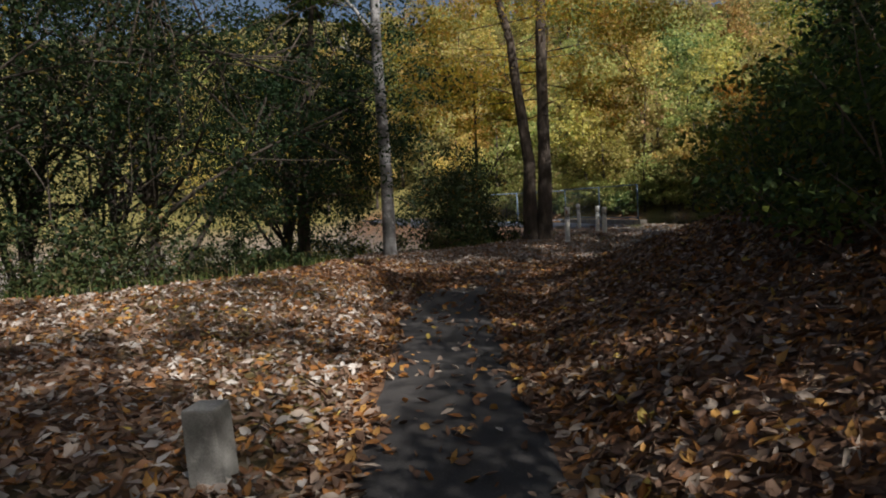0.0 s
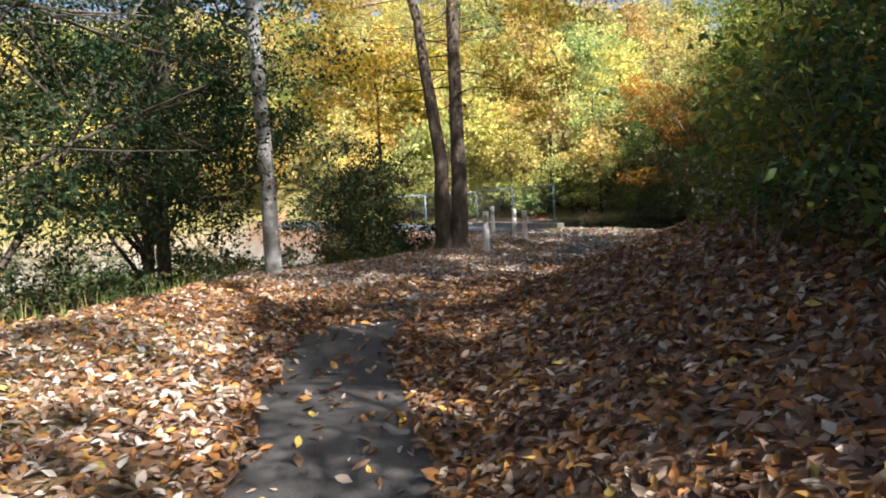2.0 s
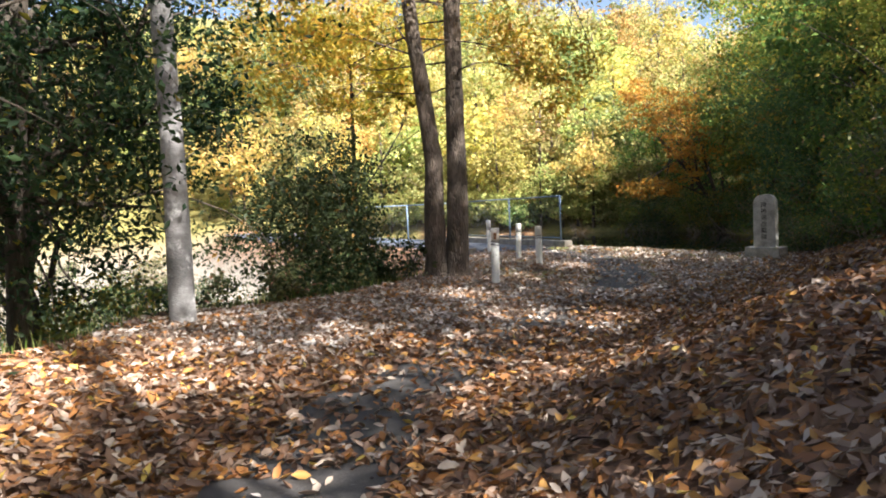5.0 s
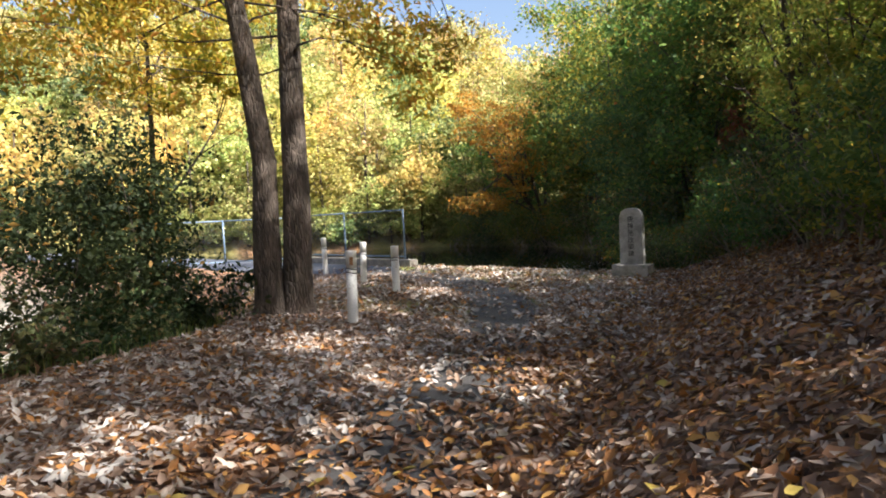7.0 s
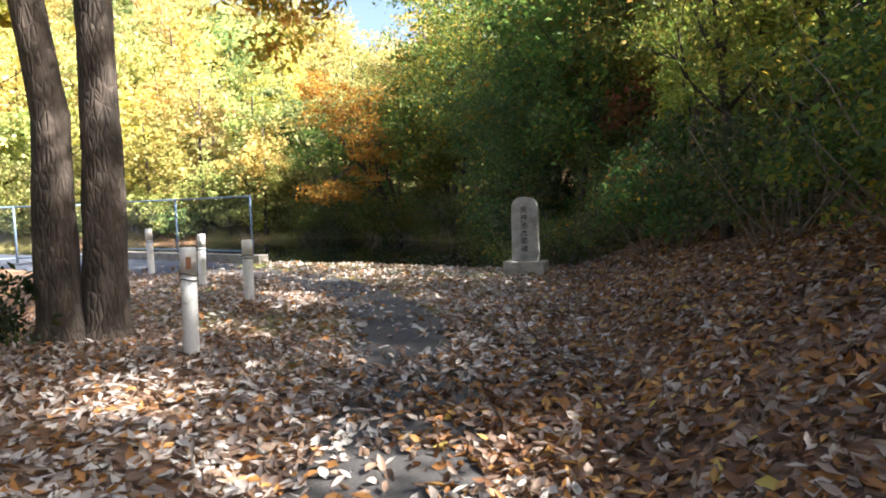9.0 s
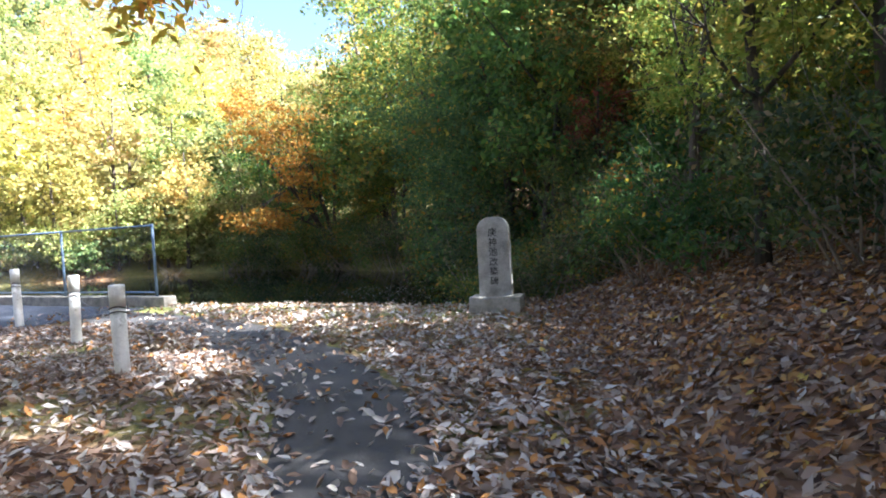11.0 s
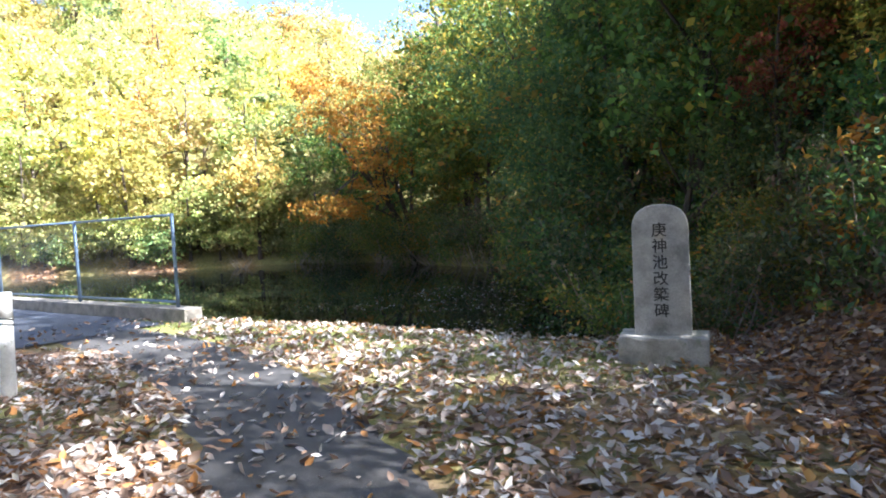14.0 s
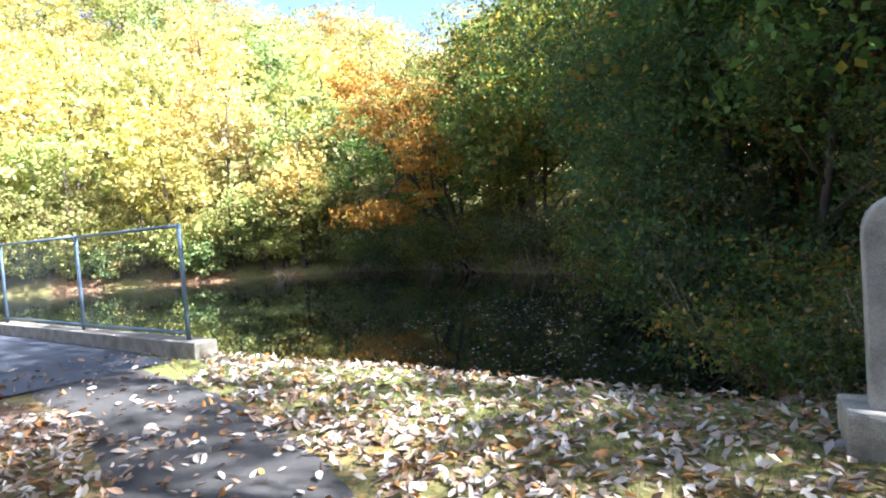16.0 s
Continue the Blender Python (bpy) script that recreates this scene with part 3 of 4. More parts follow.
# twin-trunked tree beside the posts
TWIN_X, TWIN_Y = 3.02, 20.7
twin = build_tree("twin-trunked tree with rough brown bark and yellowing leaves",
                  [([(-0.2, 0.06, -0.4), (-0.22, 0.06, 0.5), (-0.2, 0.06, 1.5), (-0.17, 0.08, 2.5), (-0.3, 0.1, 3.7), (-0.46, 0.16, 5.0), (-0.56, 0.24, 6.3), (-1.2, 0.5, 9.0)], 0.25, 0.11),
                   ([(0.2, -0.03, -0.4), (0.22, -0.02, 0.5), (0.28, 0.0, 1.6), (0.3, 0.0, 2.5), (0.31, 0.0, 4.0), (0.36, 0.05, 6.3), (0.5, 0.2, 9.4)], 0.27, 0.14)],
                  [((-2.6, -0.5, 6.2), (1.6, 1.6, 1.4), 1.0), ((-4.0, 0.6, 6.6), (1.9, 1.6, 1.1), 1.0), ((0.3, 0.2, 8.4), (2.2, 2.2, 1.3), 1.3), ((2.6, 0.8, 6.6), (1.8, 1.6, 0.9), 1.0), ((-1.0, -1.6, 7.4), (2.0, 1.6, 1.0), 1.0),
                   ((1.3, 0.1, 4.7), (0.7, 0.6, 0.8), 0.35), ((2.0, 0.2, 4.5), (0.8, 0.7, 0.85), 0.4), ((2.9, 0.5, 4.2), (0.85, 0.7, 0.85), 0.4), ((3.7, 1.0, 4.5), (0.8, 0.7, 0.85), 0.35), ((-1.7, 0.3, 4.9), (0.9, 0.8, 1.0), 0.4), ((-2.6, 0.8, 4.2), (1.0, 0.8, 1.0), 0.5), ((-3.8, 0.4, 4.6), (1.0, 0.9, 1.0), 0.5), ((-1.6, 1.8, 3.9), (0.8, 0.8, 0.6), 0.35), ((1.4, -1.8, 6.4), (1.7, 1.3, 0.8), 0.8), ((-1.2, 2.0, 5.6), (1.9, 1.6, 0.9), 0.9), ((-2.2, -1.2, 5.2), (1.4, 1.1, 0.6), 0.5), ((4.0, 1.8, 7.2), (1.8, 1.6, 0.9), 0.9), ((-3.4, 2.6, 5.4), (1.5, 1.3, 0.8), 0.6), ((1.2, 2.4, 5.8), (1.5, 1.3, 0.7), 0.6)],
                  13500, 0.15, M_BARK, L_YELLOW, 12, on_ground(TWIN_X, TWIN_Y), width=0.38, limb_from=0.66, twigs=4, spread=0.55, flare=1.9, thick=0.13, up=0.1, bend=0.38)

# thin stem and shrub on the slope behind the rim
thin = simple_tree("slender dark sapling with drooping yellow leaves", 9.0, 2.3, 3200, 0.15, M_DARK, L_YELLOW, 13, on_ground(1.35, 24.0), (0.1, 0.2), 6, 0.6, 0.09)


def build_bush(label, rad, high, count, size, leaf, seed, at, group="", n=9, stems=7, width=0.5, bark=None):
    rng = np.random.default_rng(seed)
    b = thing("bush", label, "bush", group, at)
    bark = bark or M_TWIG
    blobs = []
    for i in range(n):
        a, q = rng.uniform(0, 6.283), math.sqrt(rng.uniform(0, 1))
        blobs.append(((math.cos(a) * rad * q * 0.8, math.sin(a) * rad * q * 0.8, high * rng.uniform(0.22, 0.8)), (rad * 0.42, rad * 0.42, high * 0.25), rng.uniform(0.6, 1.3)))
    chunks = []
    for i in range(stems):
        c = blobs[i % n][0]
        e = (c[0] * 1.15, c[1] * 1.15, c[2] * rng.uniform(1.0, 1.35))
        chunks.append(tube(bent((rng.uniform(-.2, .2) * rad, rng.uniform(-.2, .2) * rad, -0.25), e, rng, 0.15), [0.022, 0.019, 0.016, 0.012, 0.008, 0.004], 5))
    v, f = join(chunks)
    part("stem", mesh_from("stem", v, f, bark, True), bark, b)
    part("foliage", crown_mesh("foliage", leaf, blobs, count, size, width, rng, 0.5, 0.5), leaf, b)
    return b


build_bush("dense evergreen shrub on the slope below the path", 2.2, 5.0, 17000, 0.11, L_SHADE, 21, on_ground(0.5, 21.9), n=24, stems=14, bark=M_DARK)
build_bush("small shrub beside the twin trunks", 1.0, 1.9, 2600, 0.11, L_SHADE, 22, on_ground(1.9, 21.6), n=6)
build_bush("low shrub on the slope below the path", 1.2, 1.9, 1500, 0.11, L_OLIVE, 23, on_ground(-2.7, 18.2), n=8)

# broad-leaved trees on the lower left slope, their shade carried by the leaf colour
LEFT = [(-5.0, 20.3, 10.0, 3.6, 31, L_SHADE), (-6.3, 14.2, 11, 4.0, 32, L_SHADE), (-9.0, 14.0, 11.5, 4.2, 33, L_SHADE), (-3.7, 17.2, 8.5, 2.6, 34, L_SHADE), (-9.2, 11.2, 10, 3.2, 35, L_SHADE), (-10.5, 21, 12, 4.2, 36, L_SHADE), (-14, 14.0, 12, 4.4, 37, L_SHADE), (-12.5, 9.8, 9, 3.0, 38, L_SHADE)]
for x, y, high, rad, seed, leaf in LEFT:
    simple_tree("leafy green tree on the slope, leaves darkened as in shade", high * 1.15, rad * 1.3, 19000, 0.115, M_DARK, leaf, seed, on_ground(x, y), (0.9, -0.5), 28, 0.12, 0.17, group="trees on the lower slope", limb_from=0.15, spread=0.31, width=0.45)
for i, (x, y, r, h) in enumerate([(-4.6, 13.0, 1.2, 1.9), (-7.2, 11.6, 1.5, 2.4), (-10.5, 11.0, 1.8, 2.6), (-6.4, 16.6, 1.6, 2.8), (-9.2, 18.4, 1.9, 3.0), (-3.6, 14.6, 0.9, 1.5), (-12, 16, 2.2, 3.2), (-1.2, 20.5, 1.2, 1.6), (-3.0, 21.5, 1.6, 2.2), (-6.5, 25, 2.0, 2.6), (-1.5, 26, 1.8, 2.6), (-4.2, 16.0, 0.9, 1.7), (-11.5, 25, 2.4, 3.0), (-0.6, 18.5, 0.9, 1.7), (-2.6, 19.6, 1.2, 2.6), (-3.9, 21.2, 1.3, 3.0), (-5.4, 12.0, 1.6, 2.8), (-6.9, 10.9, 1.6, 3.0), (-8.6, 10.6, 1.8, 3.2), (-10.4, 9.8, 1.8, 3.2), (-12.4, 9.4, 2.0, 3.4), (-6.2, 14.0, 1.8, 3.8), (-8.4, 13.4, 2.0, 4.0), (-11.5, 13.0, 2.2, 4.0), (-4.9, 15.6, 1.3, 2.6), (0.3, 19.6, 0.9, 1.5), (0.9, 20.6, 0.9, 1.8)]):
    build_bush("tangled undergrowth bush at the edge of the slope", r, h, 3200, 0.1, L_BRUSH, 40 + i, on_ground(x, y), "bushes on the lower slope", bark=M_DARK)

rng = np.random.default_rng(8)
for i in range(30):
    x, y = (rng.uniform(-15, 1), rng.uniform(26, 46)) if i < 14 else (rng.uniform(-34, -3), rng.uniform(44, 84))
    if i < 4:
        built = build_bush("pale dry scrub bush on the valley floor", 1.9, 2.4, 1500, 0.14, (L_STRAW, L_OLIVE, L_BRUSH, L_SHADE)[i], 240 + i, on_ground(x, y), "dry scrub in the valley")
        scrub = [built] if i == 0 else scrub + [built]
    else:
        copy_thing(scrub[i % 4], on_ground(x, y, rng.uniform(0, 360)))

# wood on the bank and round the pond
FR = [Vector(p) for p in FOOT]


def along(s, d):
    """A place d metres up the slope, s metres along the foot of the bank from its fourth corner."""
    i = 3
    while i < len(FR) - 2 and s > (FR[i + 1] - FR[i]).length:
        s -= (FR[i + 1] - FR[i]).length
        i += 1
    u = (FR[i + 1] - FR[i]).normalized()
    p = FR[i] + u * s
    return p.x + u.y * d, p.y - u.x * d


protos = {}


def planted(key, make, x, y, turn, scale):
    """The first of a kind is built on its place, the others are copies of it."""
    m = on_ground(x, y, turn)
    if key not in protos:
        protos[key] = make(m)
        protos[key].scale = (scale,) * 3
        return protos[key]
    ob = copy_thing(protos[key], m)
    ob.scale = (scale,) * 3
    return ob


BANK = "undergrowth on the bank"
rng = np.random.default_rng(77)
kinds = [lambda m, k=k, l=l: build_bush("dark tangled undergrowth bush on the bank", 1.5, 2.1, 3700, 0.1, l, 60 + k, m, BANK, n=13, stems=16) for k, l in enumerate((L_BRUSH, L_DEEP, L_BRUSH, L_OLIVE))]
s = -12.0
i = 0
while s < 25:
    for d0, lo, hi in ((2.3, 0.5 if 5 < s < 10 else 0.7, 0.6 if 5 < s < 10 else 0.95), (4.6, 0.95 if s < 10 else 1.1, 1.15 if s < 10 else 1.4)):
        d = d0 + rng.uniform(-0.3, 0.4) - (0.7 if s > 17 else 0)
        sj = s + rng.uniform(-0.5, 0.5)
        x, y = (0.95 + d, 5.2 + sj) if sj < 0 else along(sj, d)
        planted("bush%d" % (i % 4), kinds[i % 4], x, y, rng.uniform(0, 360), rng.uniform(lo, hi))
        i += 1 + int(rng.integers(0, 2))
    s += rng.uniform(1.3, 1.8)

for s in np.arange(9, 27, 2.4):
    x, y = along(s, 7.6)
    planted("bush%d" % (int(s) % 4), kinds[int(s) % 4], x, y, 50 * s, 1.7)
for s in np.arange(23.5, 38, 2.3):
    x, y = along(s, 7.0)
    planted("bush%d" % (int(s) % 4), kinds[int(s) % 4], x, y, 25 * s, 2.0)
for s in np.arange(14, 31, 2.6):
    x, y = along(s, 11.0)
    planted("bush%d" % (int(s) % 4), kinds[int(s) % 4], x, y, 35 * s, 2.1)

for d, scale in ((4.2, 1.5), (9.6, 2.4), (13.2, 2.6)):
    for s in np.arange(25.5, 38, 2.2):
        x, y = along(s + 0.1 * d, d)
        planted("bush%d" % (1 + int(s) % 3), kinds[1 + int(s) % 3], x, y, 70 * s + 9 * d, scale)

# shrubs hanging over the pond's near corner and shores
s = 21.6
k = 0
while s < 64:
    x, y = along(s, rng.uniform(-0.1, 0.35))
    q = (0, 1, 3)[k % 3]
    planted("bush%d" % q, kinds[q], x, y, 40 * k, min(1.5, 0.72 + max(0, s - 22) * 0.11))
    s += rng.uniform(1.1, 1.6) if s < 34 else rng.uniform(1.8, 2.6)
    k += 1

WOOD = "trees on the wooded bank"
wood_kinds = {
    "deep": lambda m: simple_tree("dark green broad-leaved tree on the bank", 9.0, 3.0, 10000, 0.135, M_DARK, L_DEEP, 101, m, (-0.8, 0.3), 14, 0.2, 0.16, group=WOOD, limb_from=0.2),
    "green": lambda m: simple_tree("green broad-leaved tree on the bank", 10.0, 3.2, 10500, 0.135, M_DARK, L_GREEN, 102, m, (-1.0, 0.4), 14, 0.25, 0.17, group=WOOD, limb_from=0.25),
    "olive": lambda m: simple_tree("olive green tree turning yellow on the bank", 9.0, 3.0, 9500, 0.135, M_BARK, L_OLIVE, 103, m, (-0.7, -0.4), 13, 0.25, 0.14, group=WOOD, limb_from=0.3),
    "thin": lambda m: simple_tree("thin leaning tree with sparse olive leaves", 8.0, 2.6, 2300, 0.15, M_BARK, L_OLIVE, 107, m, (-1.6, 0.3), 10, 0.35, 0.08, group=WOOD, limb_from=0.3, twigs=4),
    "orange": lambda m: simple_tree("tree with orange autumn leaves on the bank", 7.8, 3.5, 6000, 0.2, M_DARK, L_ORANGE, 104, m, (-0.6, 0.2), 13, 0.2, 0.14, group=WOOD, limb_from=0.25),
    "red": lambda m: simple_tree("small tree with red autumn leaves", 6.0, 1.5, 2200, 0.12, M_DARK, L_RED, 105, m, (-0.3, 0.2), 8, 0.4, 0.08, group=WOOD, limb_from=0.3, width=0.42),
    "lime": lambda m: simple_tree("young tree with yellow-green leaves on the bank", 7.0, 2.2, 6000, 0.125, M_DARK, L_LIME, 106, m, (-0.7, 0.0), 12, 0.25, 0.1, group=WOOD, limb_from=0.3, width=0.4),
    "tall": lambda m: simple_tree("tall tree with a high thin olive crown", 13.5, 3.6, 4200, 0.2, M_DARK, L_OLIVE, 108, m, (-0.6, 0.4), 11, 0.58, 0.11, group=WOOD, limb_from=0.6, twigs=1, spread=0.3),
    "full_green": lambda m: simple_tree("dense green tree overhanging the pond's near shore", 10.5, 3.9, 8600, 0.18, M_DARK, L_GREEN, 114, m, (-0.9, 0.4), 20, 0.05, 0.14, group=WOOD, far=True, limb_from=0.1, width=0.65),
    "full_olive": lambda m: simple_tree("dense olive green tree above the pond's near shore", 10.5, 3.8, 8600, 0.18, M_DARK, L_OLIVE, 115, m, (-0.6, -0.4), 20, 0.05, 0.14, group=WOOD, far=True, limb_from=0.1, width=0.65),
    "full_deep": lambda m: simple_tree("dense dark evergreen hanging over the near shore", 9.0, 3.6, 14000, 0.13, M_DARK, L_EVER, 116, m, (-1.0, 0.7), 24, 0.0, 0.15, group=WOOD, far=True, limb_from=0.1, width=0.6),
    "shore_deep": lambda m: simple_tree("dark green tree overhanging the pond", 10.0, 3.7, 4400, 0.26, M_DARK, L_DEEP, 111, m, (-0.8, 0.6), 16, 0.06, 0.17, group=WOOD, far=True, limb_from=0.12, width=0.65),
    "shore_green": lambda m: simple_tree("green tree overhanging the pond", 11.0, 3.9, 4400, 0.26, M_DARK, L_GREEN, 112, m, (-0.9, 0.4), 16, 0.08, 0.17, group=WOOD, far=True, limb_from=0.12, width=0.65),
    "shore_olive": lambda m: simple_tree("olive green tree above the pond", 11.0, 3.8, 4400, 0.26, M_BARK, L_OLIVE, 113, m, (-0.6, -0.4), 16, 0.1, 0.15, group=WOOD, far=True, limb_from=0.15, width=0.65),
}
WOODS = [("thin", 3.5, 5.2, 60, 0.9), ("olive", 17.6, 7.0, 230, 0.7), ("thin", 7.0, 6.5, 190, 1.0), ("olive", 9, 10.5, 120, 0.95), ("thin", 10.5, 5.0, 20, 0.95), ("thin", 13.5, 6.0, 30, 1.1), ("thin", 5.0, 6.6, 20, 0.95), ("lime", 14.8, 4.6, 30, 0.85), 
         ("lime", 16.6, 3.2, 200, 0.9), ("lime", 17.2, 2.1, 10, 0.9), ("lime", 19.6, 2.2, 140, 0.85), ("thin", 1.5, 4.6, 330, 0.9), ("red", 21.5, 6.5, 70, 0.9), ("red", 20.5, 4.6, 0, 1.0), ("olive", 24.2, 3.4, 140, 0.85), ("orange", 22.5, 8.0, 20, 1.0), ("olive", 25.2, 6.0, 310, 1.05), ("green", 26.8, 2.4, 200, 0.9), ("red", 25, 2.5, 90, 0.8), ("orange", 26.5, 9.5, 200, 1.25), ("lime", 13.0, 3.6, 60, 0.8), ("lime", 22.6, 3.8, 250, 0.8),
         ("deep", 6, 15, 90, 1.2), ("deep", 1, 13, 60, 1.1), ("green", 58, 5.0, 20, 1.0)]
for key, s, d, turn, sc in WOODS:
    x, y = along(s, d)
    planted(key, wood_kinds[key], x, y, turn, sc)
s = 28.0
while s < 62:
    for d0 in (2.0, 6.5, 11.5) if s < 50 else (2.0, 6.5):
        sj = s + rng.uniform(-1, 1)
        if d0 < 5 and 52 < sj < 60.5:
            continue
        x, y = along(sj, d0 + rng.uniform(-0.8, 0.8))
        key = ("shore_deep", "shore_green", "shore_olive")[int(rng.choice(3, p=[0.25, 0.4, 0.35] if d0 < 5 else [0.1, 0.4, 0.5]))]
        near = s < 35 and d0 < 8
        if near:
            key = "full_olive" if key == "shore_olive" else "full_green"
        planted(key, wood_kinds[key], x, y, rng.uniform(0, 360), rng.uniform(0.85, 1.15) * (1.05 if s < 36 else 1.18 if s < 52 else 0.72))
    s += 4.0
for key, x, y, turn, sc in [("tall", 9.4, 5.8, 80, 1.0), ("olive", 2.6, -3.4, 0, 0.85), ("tall", -1.8, -5.0, 30, 1.0), ("tall", 7.2, -2.5, 310, 1.0), ("tall", 0.9, -10.5, 260, 1.0), ("tall", 4.2, -7.6, 70, 0.8), ("tall", 3.4, -5.2, 110, 1.0), ("tall", -3.2, -2.0, 60, 1.45), ("tall", 5.4, 1.8, 290, 1.4), ("tall", 8.0, 5.2, 10, 1.0), ("tall", 10.4, 4.4, 100, 1.0), ("tall", 12.0, 6.8, 200, 1.0), ("full_olive", 18.2, 23.4, 40, 0.75), ("full_olive", 18.6, 20.6, 250, 0.85), ("tall", 15.6, 20.3, 300, 1.1), ("tall", 13.2, 16.2, 40, 1.05), ("tall", 15.5, 17.2, 10, 1.1), ("tall", 13.8, 12.8, 210, 1.05), ("tall", 12.4, 14.6, 130, 1.0), ("tall", 11.0, 11.4, 250, 0.95), ("deep", 5.4, 3.6, 10, 0.75), ("deep", 3.8, -2.4, 200, 0.72), ("deep", 4.4, 2.0, 10, 0.6), ("thin", 7.8, 3.0, 250, 0.85), ("tall", 13.4, 8.2, 40, 1.0), ("deep", 9.5, -2.5, 45, 1.0), ("olive", 7.5, -10, 200, 1.0), ("green", -6.5, -7, 20, 1.1), ("green", 3.5, -13, 0, 1.1), ("deep", -3, -14, 70, 1.2)]:
    planted(key, wood_kinds[key], x, y, turn, sc)

# orange tree leaning out over the pond, in flat sprays
org = np.random.default_rng(140)
spray = [((org.uniform(-6.2, -0.6), org.uniform(-2.0, 2.0), org.uniform(4.6, 9.6)), (org.uniform(0.9, 1.5), 1.2, org.uniform(0.7, 1.2)), org.uniform(0.6, 1.2)) for _ in range(17)]
spray += [((org.uniform(-7.0, -4.2), org.uniform(-1.5, 1.5), org.uniform(2.9, 4.0)), (1.3, 1.1, 0.8), 0.8) for _ in range(4)]
spray += [((org.uniform(-3.6, -0.4), org.uniform(-1.5, 1.5), org.uniform(3.0, 5.0)), (1.2, 1.1, 0.5), 0.8) for _ in range(3)]
build_tree("orange-leaved tree leaning out over the pond", [([(0, 0, -0.3), (-0.6, 0.1, 1.8), (-1.7, 0.3, 3.6), (-3.2, 0.3, 5.2), (-4.8, 0.2, 7.0)], 0.2, 0.06), ([(0, 0, -0.3), (-0.3, 0.3, 2.6), (-0.9, 0.5, 5.0), (-1.8, 0.6, 8.6)], 0.17, 0.05)],
           spray, 8800, 0.19, M_DARK, L_ORANGE, 141, on_ground(27.6, 48.6), group=WOOD, width=0.6, limb_from=0.3, spread=0.5, thick=0.4)

# tall trees whose crowns close the near end of the pond
for key, leaf, k in (("giant_olive", L_TURN, 151), ("giant_green", L_GREEN, 152)):
    wood_kinds[key] = lambda m, leaf=leaf, k=k: simple_tree("large spreading tree rising over the pond's bank", 16.0, 5.4, 15000, 0.18, M_DARK, leaf, k, m, (-1.6, 0.9), 24, 0.1, 0.26, group=WOOD, limb_from=0.2, width=0.6, thick=0.4)
for key, x, y, turn, sc in [("giant_olive", 25.4, 34.4, 0, 1.0), ("giant_olive", 28.6, 39.6, 40, 1.0), ("giant_olive", 30.0, 46.4, -30, 0.85), ("giant_green", 22.6, 28.6, -20, 0.9), ("full_deep", 19.6, 28.0, 20, 0.9), ("full_deep", 22.2, 31.0, 80, 0.95), ("full_deep", 17.2, 25.4, 150, 0.6), ("full_green", 24.6, 33.2, 60, 0.9), ("full_olive", 27.0, 36.4, 10, 0.95), ("full_olive", 28.4, 43.2, 130, 0.95), ("full_green", 29.4, 51.6, 200, 1.1), ("full_deep", 28.6, 54.2, 240, 1.0), ("full_green", 27.8, 57.2, 300, 0.9), ("full_green", 31.5, 49.0, 30, 1.3)]:
    planted(key, wood_kinds[key], x, y, turn, sc)

xs, ys = along(20.6, 1.7)
build_bush("small sapling with yellow-orange leaves behind the monument", 0.75, 1.9, 420, 0.13, L_ORANGE, 91, on_ground(xs, ys), n=6, stems=5)

# far wooded hillside; distance haze is in its gold and lime leaf colours
FAR = "trees on the far hillside"
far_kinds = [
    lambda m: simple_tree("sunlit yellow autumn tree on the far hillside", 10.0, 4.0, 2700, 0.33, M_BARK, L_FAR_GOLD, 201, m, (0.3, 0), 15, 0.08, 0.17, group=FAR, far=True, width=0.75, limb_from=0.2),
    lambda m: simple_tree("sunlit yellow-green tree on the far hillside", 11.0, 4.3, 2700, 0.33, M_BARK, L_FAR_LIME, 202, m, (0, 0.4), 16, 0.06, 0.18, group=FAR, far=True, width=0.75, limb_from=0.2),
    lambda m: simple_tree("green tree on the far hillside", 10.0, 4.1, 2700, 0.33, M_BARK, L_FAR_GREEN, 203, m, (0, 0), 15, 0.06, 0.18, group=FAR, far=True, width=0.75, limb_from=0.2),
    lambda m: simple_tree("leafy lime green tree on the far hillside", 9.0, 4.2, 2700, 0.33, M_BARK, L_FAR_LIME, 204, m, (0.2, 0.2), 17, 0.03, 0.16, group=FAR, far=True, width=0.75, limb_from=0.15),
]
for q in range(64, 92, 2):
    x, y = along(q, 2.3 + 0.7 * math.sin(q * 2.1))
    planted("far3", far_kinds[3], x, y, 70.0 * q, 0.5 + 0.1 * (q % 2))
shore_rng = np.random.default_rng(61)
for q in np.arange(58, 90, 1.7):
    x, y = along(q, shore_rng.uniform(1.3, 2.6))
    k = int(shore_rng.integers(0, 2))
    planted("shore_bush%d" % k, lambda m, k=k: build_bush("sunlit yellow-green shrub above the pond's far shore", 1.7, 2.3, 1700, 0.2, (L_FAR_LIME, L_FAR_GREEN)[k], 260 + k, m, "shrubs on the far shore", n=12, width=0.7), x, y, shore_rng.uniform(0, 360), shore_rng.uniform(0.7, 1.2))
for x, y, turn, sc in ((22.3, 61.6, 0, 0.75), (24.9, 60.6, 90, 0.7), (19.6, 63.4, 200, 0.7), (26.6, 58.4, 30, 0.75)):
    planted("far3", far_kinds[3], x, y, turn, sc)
rng = np.random.default_rng(5)
tries = rng.uniform((-60, 50), (60, 160), (9000, 2))
hh = hill(tries[:, 0], tries[:, 1])
order = np.argsort(hh + rng.uniform(0, 6, len(hh)))
kept = []
